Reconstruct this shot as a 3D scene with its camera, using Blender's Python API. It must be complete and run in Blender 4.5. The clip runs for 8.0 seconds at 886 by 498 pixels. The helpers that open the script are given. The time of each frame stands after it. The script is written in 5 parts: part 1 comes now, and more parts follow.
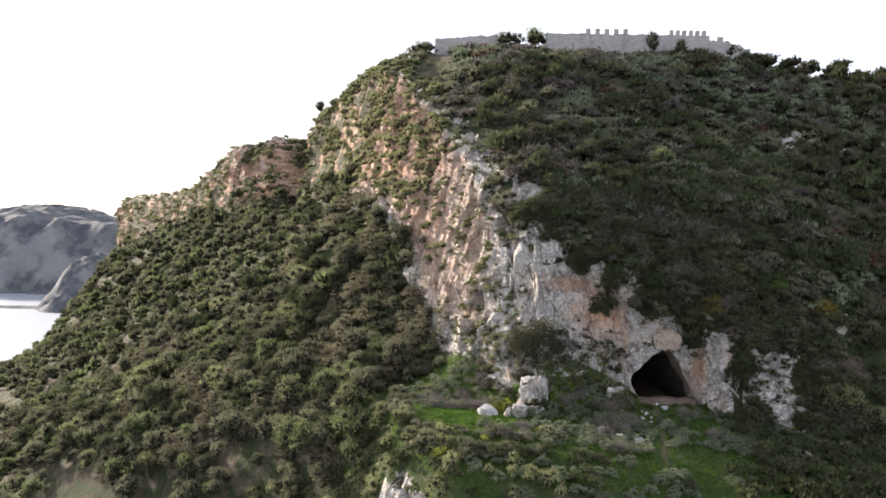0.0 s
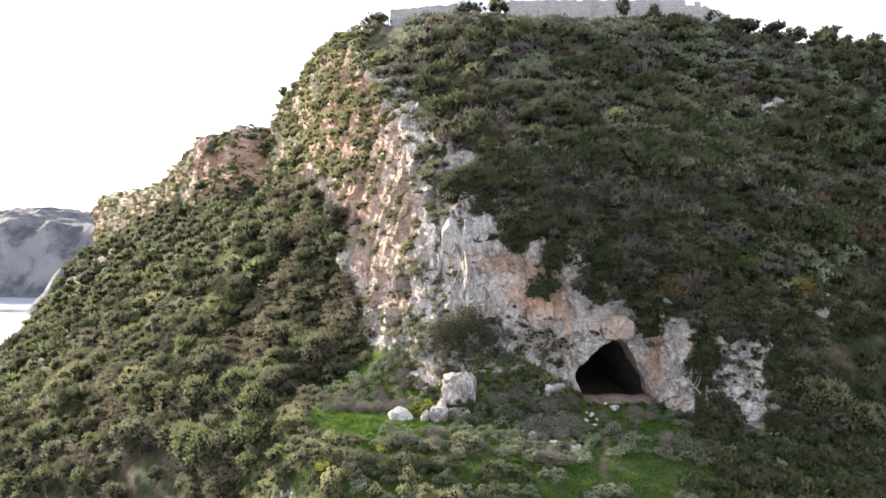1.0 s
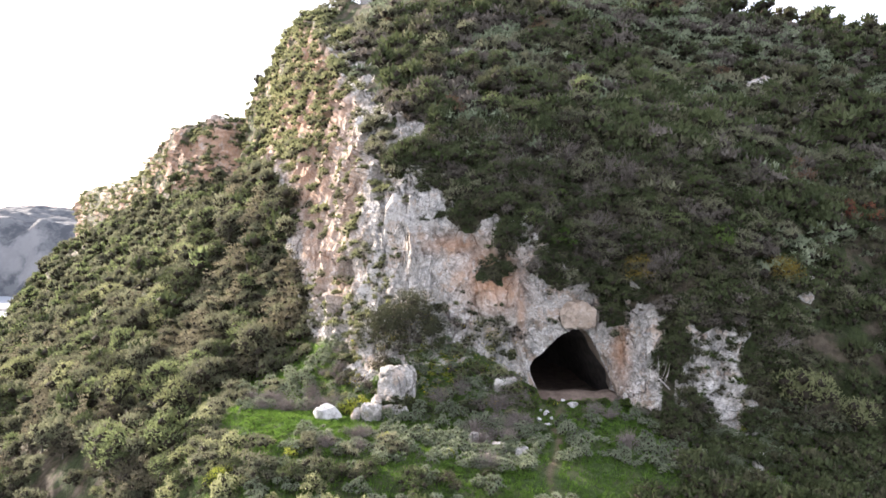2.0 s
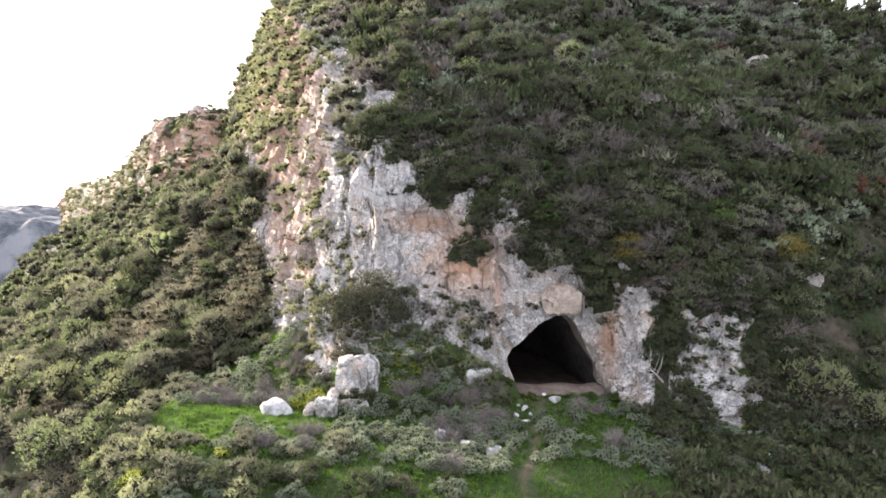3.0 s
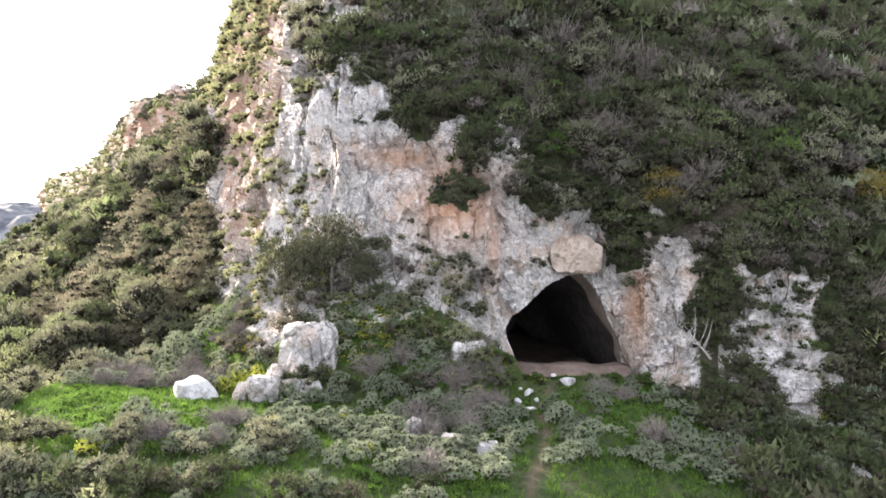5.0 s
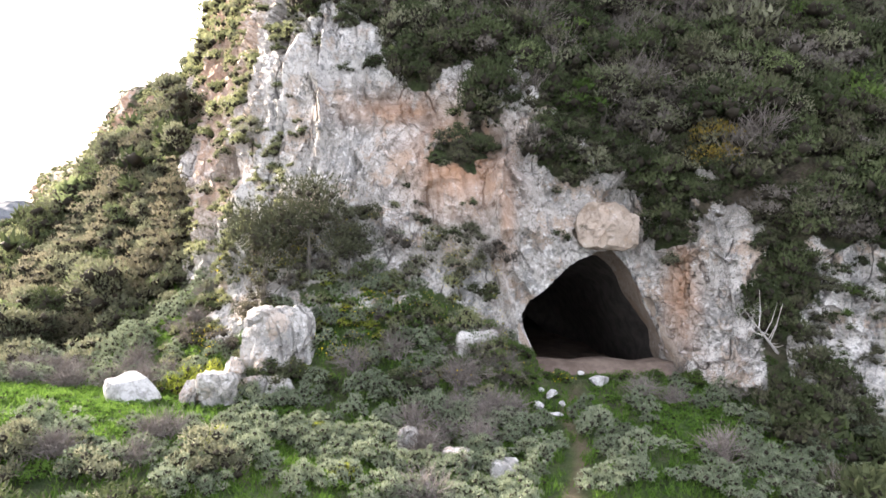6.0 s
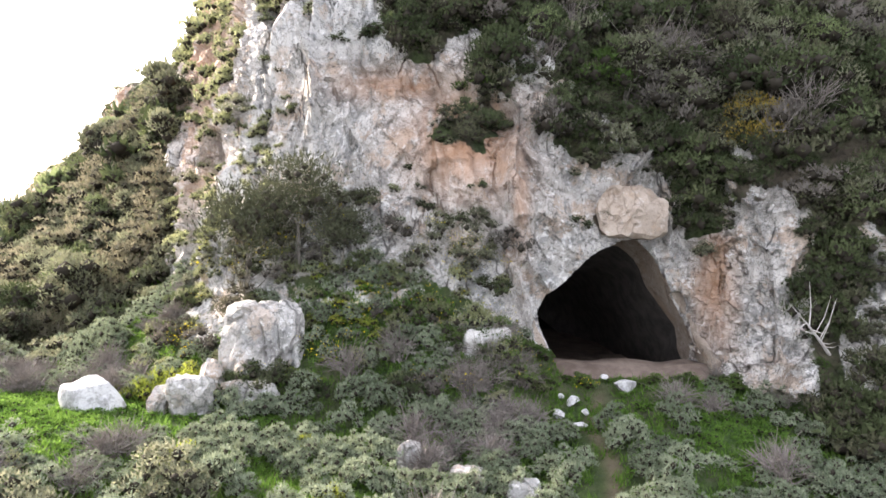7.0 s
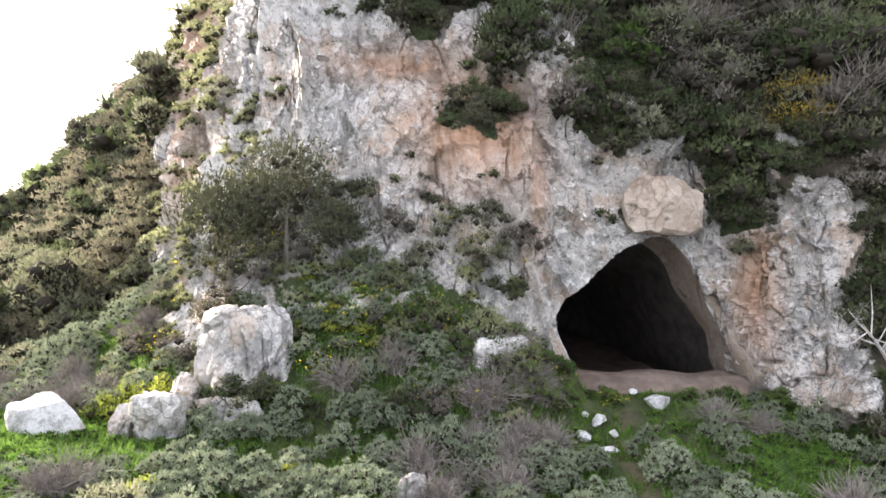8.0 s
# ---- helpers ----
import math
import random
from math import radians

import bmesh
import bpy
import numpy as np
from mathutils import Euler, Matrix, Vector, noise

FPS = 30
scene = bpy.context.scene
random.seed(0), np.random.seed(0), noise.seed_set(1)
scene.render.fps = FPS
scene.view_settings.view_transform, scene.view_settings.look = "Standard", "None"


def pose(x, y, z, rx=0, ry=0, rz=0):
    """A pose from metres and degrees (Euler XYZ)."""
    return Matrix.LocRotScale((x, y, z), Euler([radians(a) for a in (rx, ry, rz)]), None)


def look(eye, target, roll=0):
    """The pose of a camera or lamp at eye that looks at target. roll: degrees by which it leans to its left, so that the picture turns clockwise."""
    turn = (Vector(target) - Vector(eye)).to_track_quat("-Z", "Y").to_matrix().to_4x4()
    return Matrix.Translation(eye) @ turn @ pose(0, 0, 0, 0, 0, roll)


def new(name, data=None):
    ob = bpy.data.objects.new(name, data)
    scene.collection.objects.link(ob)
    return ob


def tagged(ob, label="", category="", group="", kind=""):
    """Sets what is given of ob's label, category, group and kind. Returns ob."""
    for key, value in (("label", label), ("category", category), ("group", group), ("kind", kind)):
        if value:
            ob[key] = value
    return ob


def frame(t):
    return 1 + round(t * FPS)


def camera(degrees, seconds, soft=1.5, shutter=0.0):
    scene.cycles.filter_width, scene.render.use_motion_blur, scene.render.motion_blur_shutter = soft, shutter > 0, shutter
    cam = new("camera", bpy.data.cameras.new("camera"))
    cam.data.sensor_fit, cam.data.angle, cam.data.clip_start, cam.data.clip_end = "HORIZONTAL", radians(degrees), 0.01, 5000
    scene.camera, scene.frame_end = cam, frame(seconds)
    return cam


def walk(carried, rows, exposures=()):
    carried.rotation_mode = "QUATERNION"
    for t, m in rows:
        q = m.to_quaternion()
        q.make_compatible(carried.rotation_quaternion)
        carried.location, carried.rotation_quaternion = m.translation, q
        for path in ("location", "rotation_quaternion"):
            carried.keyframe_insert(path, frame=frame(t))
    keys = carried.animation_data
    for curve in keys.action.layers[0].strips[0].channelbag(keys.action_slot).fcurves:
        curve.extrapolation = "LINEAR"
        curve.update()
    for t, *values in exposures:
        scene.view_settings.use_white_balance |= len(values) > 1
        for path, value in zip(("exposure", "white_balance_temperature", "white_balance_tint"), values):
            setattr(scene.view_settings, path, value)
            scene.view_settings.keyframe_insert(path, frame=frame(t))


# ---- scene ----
from mathutils.bvhtree import BVHTree

# ------------------------------------------------------------ camera
cam = camera(72.0, 8.0, soft=1.6)
ROWS = [
    (0.0, 0.000, 0.000, 0.000, 88.409, -0.893, 0.052),
    (0.5, 5.112, 6.077, -1.329, 88.200, -0.400, 0.013),
    (1.0, 8.412, 9.913, -2.331, 88.216, 0.011, 0.085),
    (1.5, 11.175, 13.076, -3.343, 88.200, 0.000, 0.000),
    (3.0, 15.311, 21.187, -6.339, 88.353, -0.164, -0.511),
    (3.5, 15.760, 23.393, -7.277, 88.388, -0.283, -0.658),
    (4.0, 16.104, 25.565, -8.202, 88.426, -0.402, -0.805),
    (4.5, 16.259, 27.991, -9.219, 88.523, -0.414, -0.908),
    (6.0, 16.272, 37.489, -11.870, 88.658, -0.722, -0.980),
    (6.5, 16.216, 39.009, -12.233, 88.754, -0.714, -0.937),
    (7.0, 16.129, 40.558, -12.439, 88.695, -0.714, -0.928),
    (7.5, 16.034, 42.015, -12.627, 88.703, -0.807, -0.870),
    (8.0, 15.981, 43.373, -12.564, 88.627, -0.699, -0.801),
]
LIGHTNESS = [(0.0, 1.08, 6500, 16), (0.5, 1.36, 6500, 16), (1.0, 1.66, 6500, 18), (3.5, 2.05, 6450, 19), (6.0, 2.36, 6550, 17), (8.0, 2.36, 6550, 16)]
walk(cam, [(t, pose(x, y, z, a, b, c)) for t, x, y, z, a, b, c in ROWS], LIGHTNESS)

# ------------------------------------------------------------ sky and sun
SUN = Vector((-0.78, 0.53, 0.35)).normalized()
world = bpy.data.worlds.new("sky")
scene.world = world
world.use_nodes = True
wn, wl = world.node_tree.nodes, world.node_tree.links
sky = wn.new("ShaderNodeTexSky")
sky.sky_type = "NISHITA"
sky.sun_disc = False
sky.sun_elevation = math.asin(SUN.z)
sky.sun_rotation = math.atan2(SUN.x, SUN.y)
sky.dust_density = 4.0
sky.air_density = 1.0
veil = wn.new("ShaderNodeMix")
veil.data_type = "RGBA"
veil.inputs["Factor"].default_value = 0.55
veil.inputs["B"].default_value = (7.2, 7.6, 8.4, 1)
wl.new(sky.outputs[0], veil.inputs["A"])
wl.new(veil.outputs["Result"], wn["Background"].inputs["Color"])
wn["Background"].inputs["Strength"].default_value = 0.115
sun_data = bpy.data.lights.new("sun", "SUN")
sun_data.energy, sun_data.angle, sun_data.color = 5.0, radians(3.0), (1.0, 0.92, 0.79)
sun = new("sun", sun_data)
sun.matrix_world = look(SUN * 300, (0, 0, 0))

# ------------------------------------------------------------ materials


def material(name, rough=0.9):
    m = bpy.data.materials.new(name)
    m.use_nodes = True
    b = m.node_tree.nodes["Principled BSDF"]
    b.inputs["Roughness"].default_value = rough
    b.inputs["Specular IOR Level"].default_value = 0.25
    return m, m.node_tree.nodes, m.node_tree.links, b


def rgba(c):
    return (c[0], c[1], c[2], 1)


def coords(n, l, scale, stretch=(1, 1, 1)):
    g = n.new("ShaderNodeNewGeometry")
    v = n.new("ShaderNodeVectorMath")
    v.operation = "MULTIPLY"
    v.inputs[1].default_value = (scale * stretch[0], scale * stretch[1], scale * stretch[2])
    l.new(g.outputs["Position"], v.inputs[0])
    return v.outputs[0]


def noise_of(n, l, scale, detail=5, rough=0.6, stretch=(1, 1, 1)):
    t = n.new("ShaderNodeTexNoise")
    t.inputs["Scale"].default_value = 1
    t.inputs["Detail"].default_value = detail
    t.inputs["Roughness"].default_value = rough
    l.new(coords(n, l, scale, stretch), t.inputs["Vector"])
    return t.outputs["Fac"]


def ramp(n, l, source, low, high, a=0.0, b=1.0):
    r = n.new("ShaderNodeMapRange")
    r.interpolation_type = "SMOOTHSTEP"
    for i, v in enumerate((low, high, a, b)):
        r.inputs[i + 1].default_value = v
    l.new(source, r.inputs[0])
    return r.outputs[0]


def mixed(n, l, fac, a, b):
    m = n.new("ShaderNodeMix")
    m.data_type = "RGBA"
    for socket, v in ((m.inputs["A"], a), (m.inputs["B"], b)):
        if isinstance(v, tuple):
            socket.default_value = rgba(v)
        else:
            l.new(v, socket)
    if isinstance(fac, float):
        m.inputs["Factor"].default_value = fac
    else:
        l.new(fac, m.inputs["Factor"])
    return m.outputs["Result"]


def calc(n, l, op, a, b):
    m = n.new("ShaderNodeMath")
    m.operation = op
    m.use_clamp = True
    for i, v in enumerate((a, b)):
        if isinstance(v, (int, float)):
            m.inputs[i].default_value = v
        else:
            l.new(v, m.inputs[i])
    return m.outputs[0]


def attribute(n, name):
    a = n.new("ShaderNodeAttribute")
    a.attribute_name = name
    return a.outputs["Fac"]


def bumped(n, l, b, height, strength=0.6, distance=0.1):
    k = n.new("ShaderNodeBump")
    k.inputs["Strength"].default_value = strength
    k.inputs["Distance"].default_value = distance
    l.new(height, k.inputs["Height"])
    l.new(k.outputs[0], b.inputs["Normal"])


def cracks(n, l, scale, width, stretch=(1, 1, 0.45)):
    """1 along the joints of the rock, 0 elsewhere."""
    w = n.new("ShaderNodeTexNoise")
    w.inputs["Scale"].default_value = 1.6
    w.inputs["Detail"].default_value = 4
    c = coords(n, l, scale, stretch)
    l.new(c, w.inputs["Vector"])
    mix = n.new("ShaderNodeMix")
    mix.data_type = "RGBA"
    mix.blend_type = "LINEAR_LIGHT"
    mix.inputs["Factor"].default_value = 0.35
    l.new(c, mix.inputs["A"])
    l.new(w.outputs["Color"], mix.inputs["B"])
    v = n.new("ShaderNodeTexVoronoi")
    v.feature = "DISTANCE_TO_EDGE"
    v.inputs["Scale"].default_value = 1
    l.new(mix.outputs["Result"], v.inputs["Vector"])
    return ramp(n, l, v.outputs["Distance"], 0.0, width, 1, 0)


def chips(n, l, scale, stretch=(1, 1, 0.6)):
    """A step of its own for every small broken face of the rock."""
    w = n.new("ShaderNodeTexNoise")
    w.inputs["Scale"].default_value = 2.2
    w.inputs["Detail"].default_value = 3
    c = coords(n, l, scale, stretch)
    l.new(c, w.inputs["Vector"])
    mix = n.new("ShaderNodeMix")
    mix.data_type = "RGBA"
    mix.blend_type = "LINEAR_LIGHT"
    mix.inputs["Factor"].default_value = 0.22
    l.new(c, mix.inputs["A"])
    l.new(w.outputs["Color"], mix.inputs["B"])
    v = n.new("ShaderNodeTexVoronoi")
    v.inputs["Scale"].default_value = 1
    l.new(mix.outputs["Result"], v.inputs["Vector"])
    sep = n.new("ShaderNodeSeparateColor")
    l.new(v.outputs["Color"], sep.inputs[0])
    return sep.outputs[0]


def rock_colour(n, l):
    """Pale limestone with grey lichen, dark seep streaks, speckles and joints. Gives the colour and a height."""
    big = noise_of(n, l, 0.22, 4)
    mid = noise_of(n, l, 0.9, 8, 0.7)
    fine = noise_of(n, l, 5.0, 8, 0.75)
    chip, small = chips(n, l, 1.5), chips(n, l, 5.0, (1, 1, 0.8))
    streak = noise_of(n, l, 1.0, 6, 0.7, (2.2, 2.2, 0.13))
    c = mixed(n, l, ramp(n, l, big, 0.38, 0.62), (0.47, 0.435, 0.385), (0.66, 0.625, 0.57))
    c = mixed(n, l, ramp(n, l, chip, 0.0, 1.0, 0.0, 0.45), c, (0.38, 0.35, 0.31))
    c = mixed(n, l, ramp(n, l, noise_of(n, l, 0.7, 9, 0.8), 0.51, 0.56, 0, 0.75), c, (0.26, 0.255, 0.24))
    c = mixed(n, l, ramp(n, l, noise_of(n, l, 0.6, 6, 0.7), 0.52, 0.62, 0, 0.6), c, (0.47, 0.33, 0.225))
    c = mixed(n, l, ramp(n, l, streak, 0.55, 0.66, 0, 0.7), c, (0.17, 0.165, 0.155))
    c = mixed(n, l, ramp(n, l, fine, 0.54, 0.59, 0, 0.75), c, (0.13, 0.125, 0.11))
    c = mixed(n, l, ramp(n, l, noise_of(n, l, 14.0, 5, 0.7), 0.55, 0.61, 0, 0.5), c, (0.17, 0.165, 0.15))
    c = mixed(n, l, ramp(n, l, noise_of(n, l, 2.2, 8, 0.75), 0.55, 0.60, 0, 0.8), c, (0.74, 0.71, 0.66))
    j1 = calc(n, l, "MULTIPLY", cracks(n, l, 0.42, 0.03, (1, 1, 0.4)), ramp(n, l, noise_of(n, l, 0.35, 3), 0.44, 0.56))
    patchy = ramp(n, l, noise_of(n, l, 0.5, 3), 0.42, 0.58)
    j2 = calc(n, l, "MULTIPLY", cracks(n, l, 1.7, 0.035, (1, 1, 0.7)), patchy)
    c = mixed(n, l, calc(n, l, "MULTIPLY", j1, 0.85), c, (0.09, 0.08, 0.07))
    c = mixed(n, l, calc(n, l, "MULTIPLY", j2, 0.5), c, (0.11, 0.10, 0.09))
    h = calc(n, l, "ADD", calc(n, l, "MULTIPLY", fine, 0.24), calc(n, l, "MULTIPLY", mid, 0.30))
    h = calc(n, l, "ADD", h, calc(n, l, "ADD", calc(n, l, "MULTIPLY", chip, 0.26), calc(n, l, "MULTIPLY", small, 0.10)))
    h = calc(n, l, "SUBTRACT", h, calc(n, l, "ADD", calc(n, l, "MULTIPLY", j1, 0.3), calc(n, l, "MULTIPLY", j2, 0.12)))
    return c, fine, mid, h


def ground_material():
    m, n, l, b = material("hillside")
    c, fine, mid, h = rock_colour(n, l)
    ochre = calc(n, l, "MULTIPLY", attribute(n, "stain"), ramp(n, l, noise_of(n, l, 0.9, 5, 0.6, (1.3, 1.3, 0.5)), 0.26, 0.50))
    oc = mixed(n, l, fine, (0.47, 0.27, 0.155), (0.36, 0.18, 0.09))
    c = mixed(n, l, calc(n, l, "MULTIPLY", ochre, 0.9), c, oc)
    # soil and low herbs
    soil = mixed(n, l, ramp(n, l, noise_of(n, l, 1.7, 5), 0.35, 0.65), (0.075, 0.06, 0.042), (0.14, 0.115, 0.08))
    herb = mixed(n, l, ramp(n, l, noise_of(n, l, 2.4, 6, 0.7), 0.35, 0.65), (0.022, 0.034, 0.010), (0.06, 0.078, 0.026))
    low = mixed(n, l, ramp(n, l, noise_of(n, l, 0.35, 4), 0.40, 0.58), soil, herb)
    grass = mixed(n, l, ramp(n, l, noise_of(n, l, 1.2, 6, 0.7), 0.3, 0.7), (0.035, 0.075, 0.012), (0.085, 0.15, 0.028))
    low = mixed(n, l, attribute(n, "grass"), low, grass)
    path = mixed(n, l, fine, (0.22, 0.16, 0.11), (0.13, 0.095, 0.065))
    low = mixed(n, l, attribute(n, "path"), low, path)
    edge = calc(n, l, "ADD", attribute(n, "rock"), ramp(n, l, mid, 0.3, 0.7, -0.25, 0.25))
    c = mixed(n, l, ramp(n, l, edge, 0.42, 0.58), low, c)
    l.new(c, b.inputs["Base Color"])
    is_rock = ramp(n, l, edge, 0.42, 0.58)
    crumb = noise_of(n, l, 3.5, 6, 0.7)
    height = calc(n, l, "ADD", calc(n, l, "MULTIPLY", is_rock, h), calc(n, l, "MULTIPLY", calc(n, l, "SUBTRACT", 1.0, is_rock), crumb))
    bumped(n, l, b, height, 1.0, 0.6)
    return m


def boulder_material(name, pale, lichen):
    m, n, l, b = material(name)
    big, mid, fine = noise_of(n, l, 1.2, 5, 0.65), noise_of(n, l, 3.2, 7, 0.7), noise_of(n, l, 13.0, 6, 0.7)
    c = mixed(n, l, ramp(n, l, mid, 0.42, 0.60), pale, (0.31, 0.30, 0.28))
    c = mixed(n, l, ramp(n, l, big, 0.62 - lichen, 0.80 - lichen, 0, 0.85), c, (0.17, 0.168, 0.15))
    c = mixed(n, l, ramp(n, l, fine, 0.55, 0.7, 0, 0.7), c, (0.14, 0.138, 0.125))
    h = calc(n, l, "ADD", calc(n, l, "MULTIPLY", mid, 0.6), calc(n, l, "MULTIPLY", fine, 0.4))
    l.new(c, b.inputs["Base Color"])
    bumped(n, l, b, h, 0.8, 0.15)
    return m


def foliage(name, dark, light, through_light=0.3, own=0.3, other=None):
    """Leaves: colour varies from leaf to leaf (own share) and from plant to plant, and lets some light through. other: the tone of every fourth plant."""
    m, n, l, b = material(name, 0.85)
    b.inputs["Specular IOR Level"].default_value = 0.12
    g = n.new("ShaderNodeNewGeometry")
    o = n.new("ShaderNodeObjectInfo")
    plant = calc(n, l, "ADD", attribute(n, "tint"), calc(n, l, "MULTIPLY", attribute(n, "single"), o.outputs["Random"]))
    s = calc(n, l, "ADD", calc(n, l, "MULTIPLY", g.outputs["Random Per Island"], own), calc(n, l, "MULTIPLY", plant, 1 - own))
    c = mixed(n, l, s, dark, light)
    if other:
        c = mixed(n, l, ramp(n, l, plant, 0.70, 0.78, 0, 0.8), c, mixed(n, l, g.outputs["Random Per Island"], tuple(0.5 * k for k in other), other))
    # cores get a dark brown for twigs and the shade painted in among them
    c = mixed(n, l, attribute(n, "inner_shade"), c, (0.045, 0.038, 0.028))
    l.new(c, b.inputs["Base Color"])
    tr = n.new("ShaderNodeBsdfTranslucent")
    l.new(c, tr.inputs["Color"])
    mx = n.new("ShaderNodeMixShader")
    mx.inputs[0].default_value = through_light
    l.new(b.outputs[0], mx.inputs[1])
    l.new(tr.outputs[0], mx.inputs[2])
    l.new(mx.outputs[0], n["Material Output"].inputs["Surface"])
    return m


def plain(name, a, c2, scale=3.0, rough=0.9, bump=0.4, stretch=(1, 1, 1)):
    m, n, l, b = material(name, rough)
    f = noise_of(n, l, scale, 6, 0.65, stretch)
    l.new(mixed(n, l, ramp(n, l, f, 0.3, 0.7), a, c2), b.inputs["Base Color"])
    bumped(n, l, b, f, bump, 0.08)
    return m


M_GROUND = ground_material()


def limestone_material(name="grey_limestone", stained=0.3, tone=(0.27, 0.26, 0.24)):
    m, n, l, b = material(name)
    c, fine, mid, h = rock_colour(n, l)
    c = mixed(n, l, stained, c, tone)
    l.new(c, b.inputs["Base Color"])
    bumped(n, l, b, h, 1.0, 0.3)
    return m


M_BOULDER = boulder_material("pale_boulder", (0.52, 0.505, 0.48), 0.0)
M_BLOCK = limestone_material()
M_BROWN = limestone_material("brown_limestone", 0.65, (0.30, 0.215, 0.145))
# near-black rock: the gloom of the deep cave is put into its colour
M_CAVE_SHADE = plain("cave_rock_shade", (0.045, 0.04, 0.036), (0.10, 0.09, 0.08), 1.4, 0.95, 0.8)
M_EARTH = plain("cave_earth", (0.10, 0.073, 0.056), (0.19, 0.145, 0.115), 1.2)
M_BARK = plain("bark", (0.09, 0.075, 0.06), (0.20, 0.18, 0.15), 7.0, 0.95, 0.8, (1, 1, 0.25))
M_TWIG = plain("dry_twig", (0.12, 0.10, 0.085), (0.23, 0.20, 0.175), 5.0)
OAK = foliage("oak_leaves", (0.026, 0.036, 0.015), (0.115, 0.135, 0.060), 0.3, 0.25, (0.105, 0.10, 0.062))
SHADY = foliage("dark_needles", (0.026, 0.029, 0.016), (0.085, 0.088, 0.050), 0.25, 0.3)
WOOD = foliage("wood_leaves", (0.060, 0.064, 0.040), (0.24, 0.245, 0.15), 0.42, 0.15, (0.17, 0.215, 0.085))
OLIVE = foliage("olive_leaves", (0.075, 0.079, 0.048), (0.22, 0.22, 0.14), 0.4)
PINE = foliage("pine_needles", (0.065, 0.060, 0.042), (0.215, 0.195, 0.128), 0.4, 0.15)
SAGE = foliage("sage_leaves", (0.105, 0.128, 0.078), (0.265, 0.30, 0.195), 0.25)
GREEN = foliage("green_leaves", (0.030, 0.058, 0.013), (0.115, 0.165, 0.042), 0.35)
SPURGE = foliage("spurge_leaves", (0.13, 0.165, 0.025), (0.32, 0.35, 0.06), 0.45)
LIME = foliage("lime_leaves", (0.115, 0.128, 0.06), (0.30, 0.31, 0.16), 0.45)
RUST = foliage("rusty_leaves", (0.085, 0.055, 0.036), (0.19, 0.125, 0.08), 0.3)
DRY = foliage("dry_leaves", (0.065, 0.057, 0.046), (0.18, 0.16, 0.135), 0.3)
RED = foliage("red_leaves", (0.12, 0.045, 0.03), (0.24, 0.10, 0.06), 0.35)
YELLOW = foliage("yellow_leaves", (0.10, 0.082, 0.02), (0.27, 0.20, 0.045), 0.35)
HERB = foliage("grass_blades", (0.05, 0.105, 0.016), (0.145, 0.245, 0.045), 0.45)
BLOOM = foliage("yellow_bloom", (0.55, 0.42, 0.01), (0.75, 0.62, 0.03), 0.3)
M_PALEWOOD = plain("pale_wood", (0.30, 0.27, 0.24), (0.48, 0.45, 0.41), 6.0)

